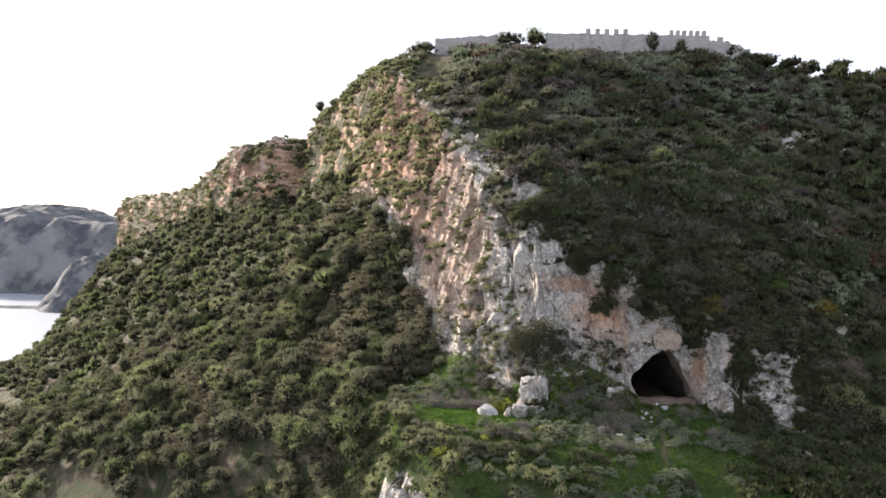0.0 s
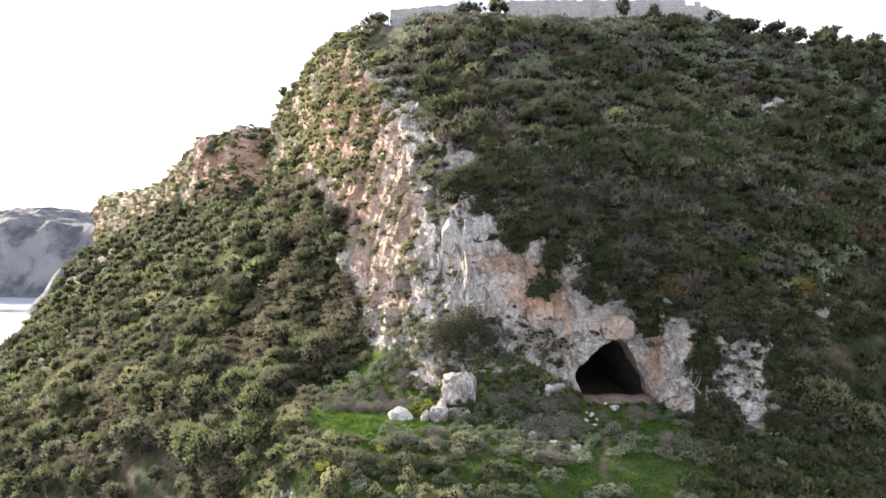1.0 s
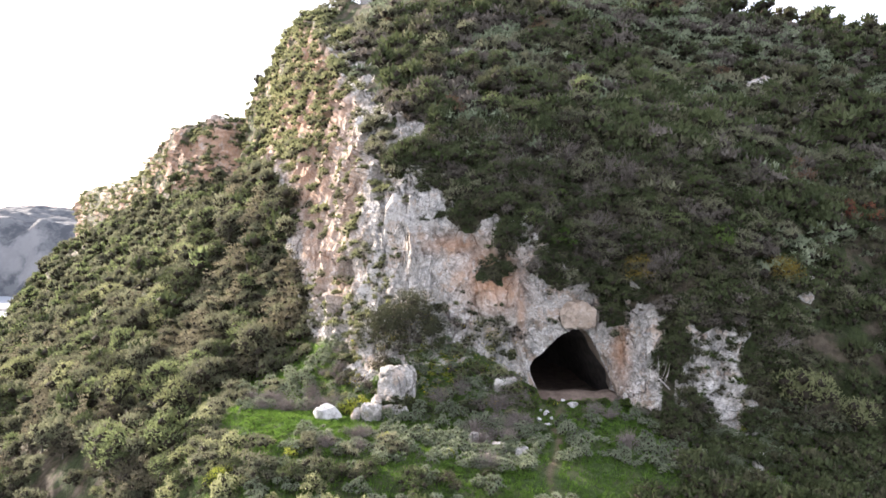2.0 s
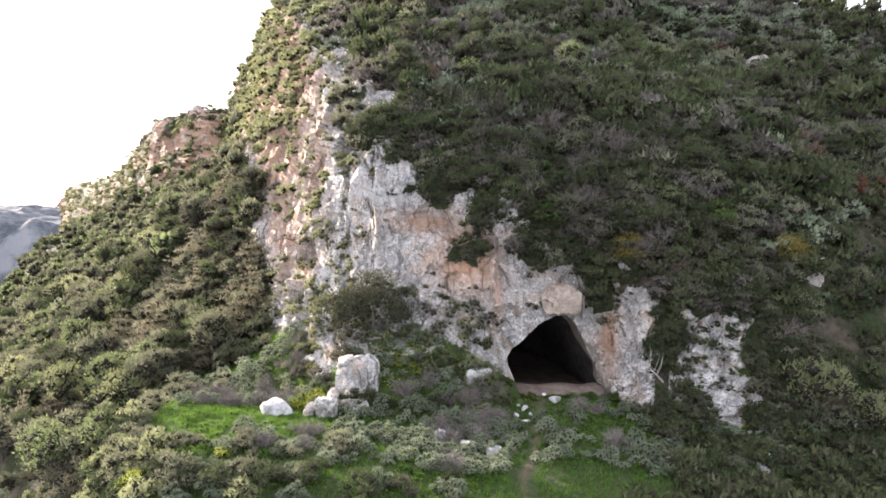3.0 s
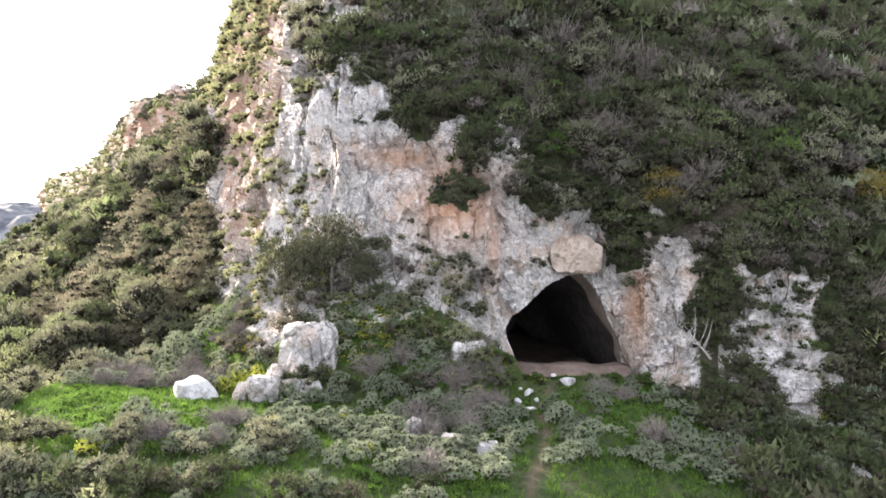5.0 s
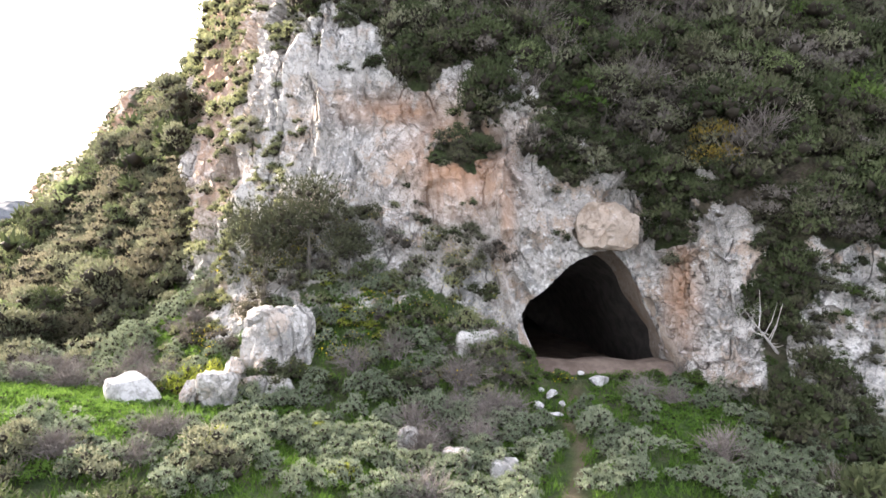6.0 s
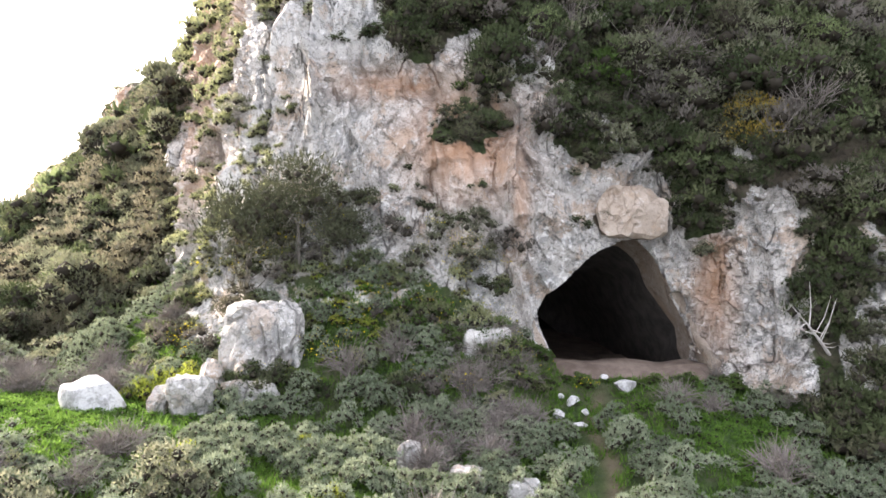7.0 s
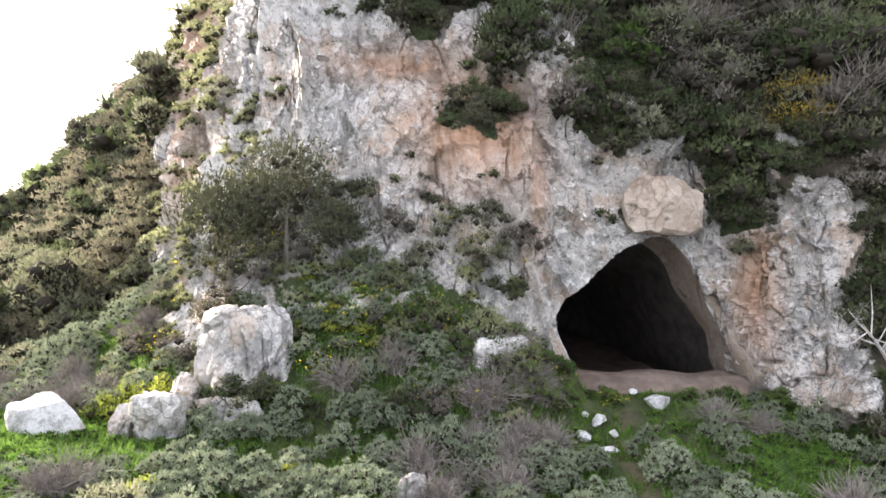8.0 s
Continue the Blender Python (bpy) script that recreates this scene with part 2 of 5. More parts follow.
# ------------------------------------------------------------ the hill: break lines from the right-hand slope round to the far bluffs
LINES = {
    "low": [(170, 0, -75), (110, 8, -62), (75, 14, -55), (50, 18, -50), (40, 20, -48), (32, 20, -47), (24, 20, -46), (17, 20, -45), (10, 24, -44), (4, 34, -45),
            (-3, 44, -46), (-10, 56, -44), (-18, 69, -38), (-70, 92, -48), (-110, 128, -58), (-150, 160, -65), (-180, 185, -72), (-235, 235, -92), (-300, 325, -113), (-330, 430, -114)],
    "lip": [(170, 35, -48), (110, 40, -36), (75, 44, -30), (50, 47, -25.5), (40, 48, -24), (33, 48, -22.8), (27, 49, -22), (22, 50, -22.0), (16, 48, -21.3), (9, 47.5, -20.4),
            (2, 50, -19.6), (-4, 58, -19.2), (-7, 69, -20.5), (-40, 100, -27.5), (-68, 135, -30), (-92, 170, -32), (-114, 196, -36), (-168, 250, -56), (-236, 342, -86), (-285, 440, -102)],
    "bank": [(170, 55, -34), (110, 56, -27), (75, 57, -23), (50, 58.5, -21), (40, 58.5, -20.5), (34, 59, -20.3), (29, 60, -19.8), (25.6, 62.4, -18.3), (20, 61, -19.25), (14.5, 61, -19.0),
             (7.5, 62.5, -18.45), (0.5, 68, -18.4), (-6, 78, -19.5), (-22, 98, -15.5), (-42, 130, -13), (-60, 172, -10), (-80, 200, -10), (-140, 258, -17), (-205, 352, -43), (-240, 440, -62)],
    "foot": [(170, 70, -28), (110, 66, -22), (75, 63, -19), (50, 62, -18.5), (40, 61, -18.5), (34, 61.5, -18.8), (29, 62.9, -18.2), (27.0, 66.9, -17.7), (20.3, 64.5, -16.4), (14.8, 66.0, -13.5),
             (8, 66.3, -14.8), (3.5, 73, -14.5), (-1.5, 82, -13.8), (-8.8, 100, 0.5), (-22, 130, 4), (-42, 182, 4), (-76, 212, 2), (-118, 262, -5), (-193, 358, -22), (-228, 440, -30)],
    "brow": [(170, 84, -8), (110, 80, -6), (75, 76, -4), (50, 70, -4.5), (41, 65.5, -8), (35, 64.5, -9), (29.8, 65.3, -10.2), (26.6, 67.2, -9.8), (20.3, 67.6, -5.8), (14.5, 69, -3),
             (10, 70.5, -1), (5.5, 79, 4), (2, 92, 12), (-5, 112, 24), (-15, 138, 36), (-40, 192, 34.5), (-75, 220, 28.5), (-114, 266, 15), (-191, 363, 14), (-222, 442, -10)],
    "scarp": [(170, 90, -2), (110, 86, 0), (75, 84, 2), (50, 80, 3), (41, 75, 3), (35, 73, 3), (30, 73, 3.5), (25, 72.5, 3.5), (20, 72, 3), (15.5, 73, 4),
              (11, 76, 6), (6.3, 84, 9), (3, 95, 15), (-3, 114, 26), (-12, 139, 37), (-36, 195, 36), (-71, 226, 29), (-108, 272, 15.5), (-184, 372, 15.5), (-214, 448, -8)],
    "slope": [(170, 105, 6), (110, 102, 8), (75, 103, 12), (50, 104, 17.5), (40, 98, 16.5), (34, 92, 14), (30, 85, 10.5), (25, 84, 10.5), (20, 80, 8.5), (15, 80, 8.5),
              (12, 86, 12), (8, 95, 17), (5, 103, 22), (0, 118, 29), (-9, 140, 38), (-30, 200, 36.5), (-63, 236, 28.5), (-100, 281, 15), (-175, 385, 16), (-205, 460, -6)],
    "crest": [(170, 180, 30), (107, 150, 36), (78, 138, 35.5), (54, 128, 35.5), (45, 128, 36), (38, 128, 36), (33, 128, 36), (29, 128, 36), (24, 128, 36.3), (19, 129, 37),
              (14, 131, 38), (9, 133, 38.5), (4, 134, 38.5), (-1, 136, 38.5), (-7, 142, 39), (-22, 206, 37), (-52, 248, 27), (-90, 296, 14), (-165, 400, 16), (-190, 480, -5)],
}
ORDER = ["shore", "low", "lip", "bank", "foot", "brow", "scarp", "slope", "crest", "back"]
LINES["shore"] = [(a[0] + 1.3 * (a[0] - b[0]) - 4, a[1] + 1.3 * (a[1] - b[1]) - 6, -122) for a, b in zip(LINES["low"], LINES["lip"])]
LINES["back"] = [(x * 1.05 + 12, y + 70, z - 30) for x, y, z in LINES["crest"]]
STEPS_U = [5, 8, 14, 20, 36, 46, 44, 60, 56, 60, 66, 56, 56, 44, 34, 44, 30, 22, 8]
STEPS_V = [6, 16, 34, 30, 124, 40, 30, 40, 8]


def catmull(p0, p1, p2, p3, t):
    return 0.5 * ((2 * p1) + (p2 - p0) * t + (2 * p0 - 5 * p1 + 4 * p2 - p3) * t * t + (3 * p1 - p0 - 3 * p2 + p3) * t ** 3)


def along(points, steps, round_share):
    """A line through the points, with that many steps from each to the next, part straight and part rounded."""
    p = np.array(points, float)
    out = []
    for i in range(len(p) - 1):
        a, b, c, d = p[max(i - 1, 0)], p[i], p[i + 1], p[min(i + 2, len(p) - 1)]
        for k in range(steps[i]):
            t = k / steps[i]
            out.append((1 - round_share) * (b + (c - b) * t) + round_share * catmull(a, b, c, d, t))
    out.append(p[-1])
    return np.array(out)


RIBS = np.stack([along(LINES[k], STEPS_U, 0.7) for k in ORDER])
NU = RIBS.shape[1]
GRID = np.stack([along(RIBS[:, i], STEPS_V, 0.45) for i in range(NU)], axis=1)
NV = GRID.shape[0]
STATION = np.concatenate([np.arange(s) / s + i for i, s in enumerate(STEPS_U)] + [[len(STEPS_U)]])
BAND = np.concatenate([np.arange(s) / s + i for i, s in enumerate(STEPS_V)] + [[len(STEPS_V)]])


def smooth(a, b, x):
    t = min(max((x - a) / (b - a), 0.0), 1.0)
    return t * t * (3 - 2 * t)


def bump_at(x, centre, width):
    return math.exp(-((x - centre) / width) ** 2)


# the gully that parts the main cliff from the next bluff, whose top lies lower
for j, s in enumerate(STATION):
    if 15.0 < s < 16.2:
        for i, v in enumerate(BAND):
            high = smooth(4.1, 4.8, v)
            GRID[i, j, 2] -= 5.6 * high * smooth(15.02, 15.12, s) * max(16 - s, 0)
            back = 9.0 * bump_at(s, 15.27, 0.12) * smooth(3.8, 4.3, v)
            GRID[i, j, 0] += 0.6 * back
            GRID[i, j, 1] += 0.8 * back


# mouth of the cave, seen from the front (x, z)
MOUTH = [(21.2, -18.1), (20.85, -17.0), (20.5, -16.1), (20.4, -15.5), (20.8, -14.85), (21.85, -14.12), (22.45, -13.42), (23.2, -12.99), (24.15, -12.57), (24.95, -12.5), (25.5, -13.01), (25.98, -13.9), (26.55, -14.95), (27.05, -16.1), (27.4, -17.4), (27.5, -18.1)]


def in_mouth(x, z):
    inside = False
    for (x1, z1), (x2, z2) in zip(MOUTH, MOUTH[1:] + MOUTH[:1]):
        if (z1 > z) != (z2 > z) and x < (x2 - x1) * (z - z1) / (z2 - z1) + x1:
            inside = not inside
    return inside


def path_line(y):
    """Where the trodden path runs at y."""
    return 22.4 - 0.22 * (63.5 - y) + 0.25 * math.sin(y * 0.9)


def rockiness(s, v, p):
    """How bare the rock is at a station, a band and a place."""
    n = noise.fractal(Vector(p) * 0.16, 1.0, 2.0, 4)
    v = v + 0.45 * noise.fractal(Vector(p) * 0.33, 1.0, 2.0, 4) if v > 4.3 else v
    bare = smooth(5.55, 5.9, s) * (1 - smooth(13.3, 14.4, s))
    top = 5.0 - 0.04 * bump_at(s, 7.9, 0.5) - 0.10 * bump_at(s, 6.7, 0.3)
    r = bare * smooth(3.85, 4.05, v) * (1 - smooth(top, top + 0.22, v)) * 1.05
    if s < 9.6 and v > 4.3:
        r *= 1 - 0.95 * smooth(4.4, 4.7, v) * smooth(0.24, 0.38, noise.fractal(Vector(p) * 0.3 + Vector((5, 1, 2)), 1.0, 2.0, 4))
    # rocky bank left of the cave, scattered outcrops in the scrub above
    r = max(r, 0.75 * smooth(7.6, 8.2, s) * (1 - smooth(10.3, 11.0, s)) * smooth(3.25, 3.6, v) * (1 - smooth(4.0, 4.6, v)) * (0.55 + 1.2 * n))
    r = max(r, smooth(4.35, 4.65, s) * (1 - smooth(5.5, 5.62, s)) * smooth(3.45, 3.75, v) * (1 - smooth(4.5, 4.85, v)) * (0.40 + 2.0 * n))
    r = max(r, smooth(9.0, 9.5, s) * (1 - smooth(11.2, 11.7, s)) * smooth(1.1, 1.3, v) * (1 - smooth(1.8, 1.98, v)) * (0.35 + 1.5 * n))
    r = max(r, bump_at(s, 2.6, 0.35) * bump_at(v, 6.95, 0.16) * 1.1)
    r = max(r, max(bump_at(s, 15.75, 0.65), bump_at(s, 18.0, 0.35), 0.55 * smooth(13.0, 14.0, s)) * smooth(4.05, 4.35, v) * (1 - smooth(4.95, 5.15, v)) * (0.75 + 1.0 * n))
    r = max(r, smooth(9.2, 9.9, s) * (1 - smooth(13, 14, s)) * smooth(4.8, 4.9, v) * (1 - smooth(5.9, 6.6, v)) * (0.6 + 1.2 * n))
    r = max(r, smooth(7.5, 8.0, s) * (1 - smooth(9.6, 10.2, s)) * smooth(4.9, 5.0, v) * (1 - smooth(5.4, 5.9, v)) * (0.25 + 1.3 * n))
    return min(max(r, 0.0), 1.0)


def facets(q, tilt):
    """Offset of a broken face: every block has its own step and slant; also how near its joint is."""
    d, pts = noise.voronoi(q)
    c = Vector(pts[0])
    g = noise.noise_vector(c * 3.7 + Vector((9.1, 2.3, 4.7)))
    return noise.noise(c * 5.3) + tilt * (q - c).dot(g), 1 - smooth(0.0, 0.10, d[1] - d[0])


def crag(p, big, tall):
    """Blocky relief: upright slabs and blocks parted by joints, flutes and roughness. tall: how far the slabs stand upright."""
    v = Vector(p)
    w = noise.noise_vector(v * 0.45 / big)
    q = Vector((v.x * 0.36, v.y * 0.36, v.z * 0.17 / tall)) / big + w * 0.10
    a, j = facets(q, 1.3)
    q2 = Vector((v.x * 0.95, v.y * 0.95, v.z * 0.62)) / big + w * 0.16
    b, j2 = facets(q2, 1.5)
    q3 = Vector((v.x * 2.4, v.y * 2.4, v.z * 2.0)) / big + w * 0.2
    c, j3 = facets(q3, 1.6)
    flute = noise.fractal(Vector((v.x * 0.9, v.y * 0.9, v.z * 0.12)), 0.9, 2.1, 4)
    rough = noise.fractal(v * 1.7, 0.75, 2.1, 5)
    open_joint = smooth(-0.15, 0.25, noise.noise(v * 0.23 + Vector((3.3, 7.1, 1.9))))
    return big * (0.72 * tall * a + 0.34 * b + 0.13 * c - 0.55 * j * open_joint - 0.16 * j2 - 0.04 * j3 + 0.20 * flute + 0.085 * rough)


def lay_hill():
    du = np.gradient(GRID, axis=1)
    dv = np.gradient(GRID, axis=0)
    nrm = np.cross(du, dv)
    nrm /= np.linalg.norm(nrm, axis=2)[..., None] + 1e-9
    nrm *= -np.sign(nrm[..., 2].mean())
    rock = np.zeros((NV, NU))
    out = GRID.copy()
    for i in range(NV):
        v = BAND[i]
        for j in range(NU):
            p, s = GRID[i, j], STATION[j]
            r = rockiness(s, v, p)
            rock[i, j] = r
            far = 1 + 1.6 * smooth(13, 15, s)
            soft = 0.35 * noise.fractal(Vector(p) * 0.12, 1.0, 2.0, 4) * far * (0 if v < 1 else 1)
            d = soft
            if r > 0.02:
                d += r * crag(p, far, 1.0 + 0.6 * smooth(9.6, 11.0, s)) * (1 - 0.2 * bump_at(s, 8.6, 1.0))
            # the pillar beside the cave stands proud, and the wall above the bank hangs over
            if 4 < v < 5:
                d += 0.5 * bump_at(s, 6.1, 0.35) * math.sin(math.pi * (v - 4)) ** 0.6
                d -= 0.9 * bump_at(s, 8.3, 0.8) * bump_at(v, 4.48, 0.2)
                d += 1.0 * bump_at(s, 8.5, 0.8) * bump_at(v, 4.80, 0.07)
                d += 0.5 * bump_at(s, 9.9, 0.22) * bump_at(v, 4.6, 0.3)
                # the deep joint in the prow, the groove left of the cave and the wedged block over its mouth
                d -= 0.8 * bump_at(p[0] + 0.15 * math.sin(p[2] * 1.3), 10.6, 0.22) * smooth(-8.5, -6.5, p[2]) * smooth(9.2, 9.6, s) * (1 - smooth(10.2, 10.6, s))
                d -= 0.7 * bump_at(p[0] + 0.2 * math.sin(p[2] * 1.1), 19.5, 0.3) * smooth(-16.5, -14, p[2]) * (1 - smooth(-9, -7, p[2]))
                d += 0.7 * bump_at(p[0], 24.6, 1.1) * bump_at(p[2], -11.4, 0.75)
                d -= 0.5 * bump_at(p[0], 26.1, 0.25) * bump_at(p[2], -11.4, 1.2)
            out[i, j] = p + nrm[i, j] * d
    return out, rock


HILL, ROCK = lay_hill()


def hill_mesh():
    vid = np.arange(NV * NU).reshape(NV, NU)
    pos = HILL.reshape(-1, 3)
    hole = np.zeros(NV * NU, bool)
    for k, (x, y, z) in enumerate(pos):
        if 20 < x < 27.6 and 62.6 < y < 70 and z > -18.1 and in_mouth(x, z):
            hole[k] = True
    # the rim follows the mouth's outline
    edge = hole.reshape(NV, NU)
    outline = [(Vector(a), Vector(b)) for a, b in zip(MOUTH, MOUTH[1:])]
    for i in range(1, NV - 1):
        for j in range(1, NU - 1):
            if edge[i, j] and not edge[i - 1:i + 2, j - 1:j + 2].all():
                k = vid[i, j]
                here = Vector((pos[k, 0], pos[k, 2]))
                best = None
                for a, b in outline:
                    t = min(max((here - a).dot(b - a) / (b - a).length_squared, 0), 1)
                    q = a + (b - a) * t
                    if best is None or (q - here).length < (best - here).length:
                        best = q
                if (best - here).length < 0.5:
                    pos[k, 0], pos[k, 2] = best.x, best.y
    faces, where = [], []
    for i in range(NV - 1):
        for j in range(NU - 1):
            f = (vid[i, j], vid[i + 1, j], vid[i + 1, j + 1], vid[i, j + 1])
            if hole[f[0]] and hole[f[1]] and hole[f[2]] and hole[f[3]]:
                continue
            faces.append(tuple(int(a) for a in f))
            where.append((i, j))
    me = bpy.data.meshes.new("hillside")
    me.from_pydata(pos.tolist(), [], faces)
    stain, grass, path = np.zeros(len(pos)), np.zeros(len(pos)), np.zeros(len(pos))
    for k, (x, y, z) in enumerate(pos):
        i, j = divmod(k, NU)
        v, s = BAND[i], STATION[j]
        stain[k] = max(bump_at(x, 17.4, 2.5) * bump_at(z, -8.3, 2.8), 0.8 * bump_at(x, 14.5, 3) * bump_at(z, -5.6, 0.9), 0.7 * bump_at(x, 19.6, 0.5) * bump_at(z, -10.5, 3.0),
                       (0.4 + 0.4 * smooth(11.5, 13.0, s)) * smooth(10.3, 11.2, s) * smooth(4.0, 4.3, v) * (1 - smooth(4.9, 5.2, v)),
                       0.28 * smooth(14.6, 15.3, s) * smooth(4.0, 4.3, v) * (1 - smooth(17, 17.6, s)),
                       0.5 * bump_at(x, 24.5, 1.2) * bump_at(z, -11.6, 0.8), 0.9 * bump_at(x, 28.0, 0.6) * bump_at(z, -14.5, 2.5))
        if 45 < y < 76 and v < 4.1 and -12 < x < 46:
            grass[k] = (1 - smooth(29, 33, x)) * max(bump_at(x, 3.5, 6) * bump_at(y, 60, 3.4), 0.9 * bump_at(x, 27, 3.5) * bump_at(y, 60, 3.2), 0.45)
            track = path_line(y)
            path[k] = 0.7 * bump_at(x, track, 0.24) * smooth(64.2, 62.8, y) * smooth(50, 55, y)
    for name, data in (("rock", ROCK.reshape(-1)), ("stain", stain), ("grass", grass), ("path", path)):
        me.attributes.new(name, "FLOAT", "POINT").data.foreach_set("value", np.asarray(data, np.float32))
    me.materials.append(M_GROUND)
    me.polygons.foreach_set("use_smooth", [True] * len(me.polygons))
    me.set_sharp_from_angle(angle=radians(34))
    me.update()
    return me, faces, where


ME_HILL, HILL_FACES, HILL_WHERE = hill_mesh()
ground = tagged(new("ground", ME_HILL), "steep limestone hillside with pale cliffs, scrub soil and a grassy terrace", "hillside", kind="structure")
TREE = BVHTree.FromPolygons([tuple(p) for p in HILL.reshape(-1, 3)], HILL_FACES)


def drop(x, y, top=200.0):
    hit = TREE.ray_cast(Vector((x, y, top)), Vector((0, 0, -1)))
    return hit[0] if hit[0] else Vector((x, y, -20))


def face_on(x, z, start=20.0):
    """The place on the hill that is met when going straight ahead at x and z."""
    hit = TREE.ray_cast(Vector((x, start, z)), Vector((0, 1, 0)))
    return hit[0] if hit[0] else Vector((x, 66, z))


# ------------------------------------------------------------ the cave


def cave():
    ring0 = [Vector((x, 0, z)) for x, z in MOUTH]
    mid = Vector((23.9, 0, -15.6))
    fine = []
    for a, b in zip(ring0, ring0[1:]):
        for k in range(5):
            fine.append(a.lerp(b, k / 5))
    fine.append(ring0[-1])
    verts, faces = [], []
    stages = [(1.45, 0.9), (1.2, 0.55), (1.04, 0.35), (1.03, 0.9), (1.06, 1.8), (1.10, 3.2), (1.15, 5.0), (1.2, 8.0), (1.15, 12.0), (1.0, 16.0), (0.7, 19.0), (0.02, 20.5)]
    for i, (k, deep) in enumerate(stages):
        for p in fine:
            q = mid + (p - mid) * k
            q.z -= 0.35 * min(max(deep - 1.5, 0), 8)
            q.z = max(q.z, -20.6)
            rim = mid + (p - mid) * (k if k > 1.19 and i < 2 else 1.22)
            near = face_on(rim.x, max(rim.z, -17.2)).y
            flat = 66.0
            share = min(deep / 5.0, 1.0)
            q.y = deep + (near * (1 - share) + flat * share)
            w = noise.noise_vector(Vector((q.x, q.y, q.z)) * 0.7) * (0.4 if i > 3 else 0.12)
            verts.append(q + w)
    m = len(fine)
    for i in range(len(stages) - 1):
        for j in range(m - 1):
            faces.append((i * m + j, i * m + j + 1, (i + 1) * m + j + 1, (i + 1) * m + j))
    # unseen shell added round the hollow to keep daylight out of its gaps
    base, na, nb = len(verts), 14, 18
    for i in range(na + 1):
        for j in range(nb + 1):
            a, b = i / na * math.pi / 2, j / nb * math.pi * 2
            verts.append(Vector((24 + 9.5 * math.cos(a) * math.cos(b), 67.0 + 26 * math.sin(a), -16.5 + 6.0 * math.cos(a) * math.sin(b))))
    for i in range(na):
        for j in range(nb):
            k = base + i * (nb + 1) + j
            faces.append((k, k + 1, k + nb + 2, k + nb + 1))
    me = bpy.data.meshes.new("cave")
    me.from_pydata(verts, [], faces)
    me.materials.append(M_CAVE_SHADE)
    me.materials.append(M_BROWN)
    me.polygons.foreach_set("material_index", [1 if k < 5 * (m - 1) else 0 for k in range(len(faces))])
    me.polygons.foreach_set("use_smooth", [True] * len(me.polygons))
    hollow = tagged(new("cave", me), "cave hollow of bare limestone in the cliff, its shade painted dark", "cave", kind="structure")
    verts, faces = [], []
    nx, ny = 30, 48
    for j in range(ny):
        for i in range(nx):
            x, y = 17.5 + i / (nx - 1) * 12.6, 64.5 + j / (ny - 1) * 23.4
            z = -17.7 - 1.9 * smooth(66.3, 70.5, y) + 0.18 * noise.fractal(Vector((x, y, 0)) * 0.6, 1, 2, 4)
            if y < 65.3:
                z -= (65.3 - y) * 0.8
            if x < 20.5 and y < 67:
                z -= 1.5
            if x > 27.6 and y < 67.6:
                z -= 1.5
            verts.append((x, y, z))
    for j in range(ny - 1):
        for i in range(nx - 1):
            faces.append((j * nx + i, j * nx + i + 1, (j + 1) * nx + i + 1, (j + 1) * nx + i))
    me = bpy.data.meshes.new("cave_floor")
    me.from_pydata(verts, [], faces)
    me.materials.append(M_EARTH)
    me.polygons.foreach_set("use_smooth", [True] * len(me.polygons))
    tagged(new("cave_floor", me), "trodden reddish-brown earth floor of the cave", "floor", kind="structure")


cave()

# ------------------------------------------------------------ sea and the far headlands


def water_material():
    m, n, l, b = material("sea_water", 0.6)
    b.inputs["Base Color"].default_value = (0.22, 0.25, 0.28, 1)
    b.inputs["IOR"].default_value = 1.33
    b.inputs["Specular IOR Level"].default_value = 0.5
    bumped(n, l, b, noise_of(n, l, 0.35, 4), 0.25, 0.3)
    return m


def sheet(name, x0, x1, y0, y1, nx, ny, height, mat):
    verts = [(x0 + (x1 - x0) * i / nx, y0 + (y1 - y0) * j / ny) for j in range(ny + 1) for i in range(nx + 1)]
    verts = [(x, y, height(x, y)) for x, y in verts]
    faces = [(j * (nx + 1) + i, j * (nx + 1) + i + 1, (j + 1) * (nx + 1) + i + 1, (j + 1) * (nx + 1) + i) for j in range(ny) for i in range(nx)]
    me = bpy.data.meshes.new(name)
    me.from_pydata(verts, [], faces)
    me.materials.append(mat)
    me.polygons.foreach_set("use_smooth", [True] * len(me.polygons))
    return new(name, me)


tagged(sheet("water", -4800, 4800, -4800, 4900, 4, 4, lambda x, y: -112.0, water_material()), "calm pale grey sea under a bright sky", "sea", kind="structure")


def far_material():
    m, n, l, b = material("far_hill_haze")
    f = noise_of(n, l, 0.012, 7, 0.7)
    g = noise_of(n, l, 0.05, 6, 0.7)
    # the haze of distance is painted into these blue-grey base tones
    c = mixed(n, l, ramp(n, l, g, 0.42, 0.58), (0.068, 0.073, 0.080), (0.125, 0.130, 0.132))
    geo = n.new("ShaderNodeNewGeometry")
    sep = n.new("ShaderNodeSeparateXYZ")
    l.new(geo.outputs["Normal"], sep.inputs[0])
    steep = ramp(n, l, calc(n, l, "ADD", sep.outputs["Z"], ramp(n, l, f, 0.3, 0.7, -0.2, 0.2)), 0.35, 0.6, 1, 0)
    # steep rock is paler than its own tone, to lift its shaded side
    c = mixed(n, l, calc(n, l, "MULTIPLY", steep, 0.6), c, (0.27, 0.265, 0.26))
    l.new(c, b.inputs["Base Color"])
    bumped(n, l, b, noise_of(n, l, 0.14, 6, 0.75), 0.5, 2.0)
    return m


M_FAR = far_material()


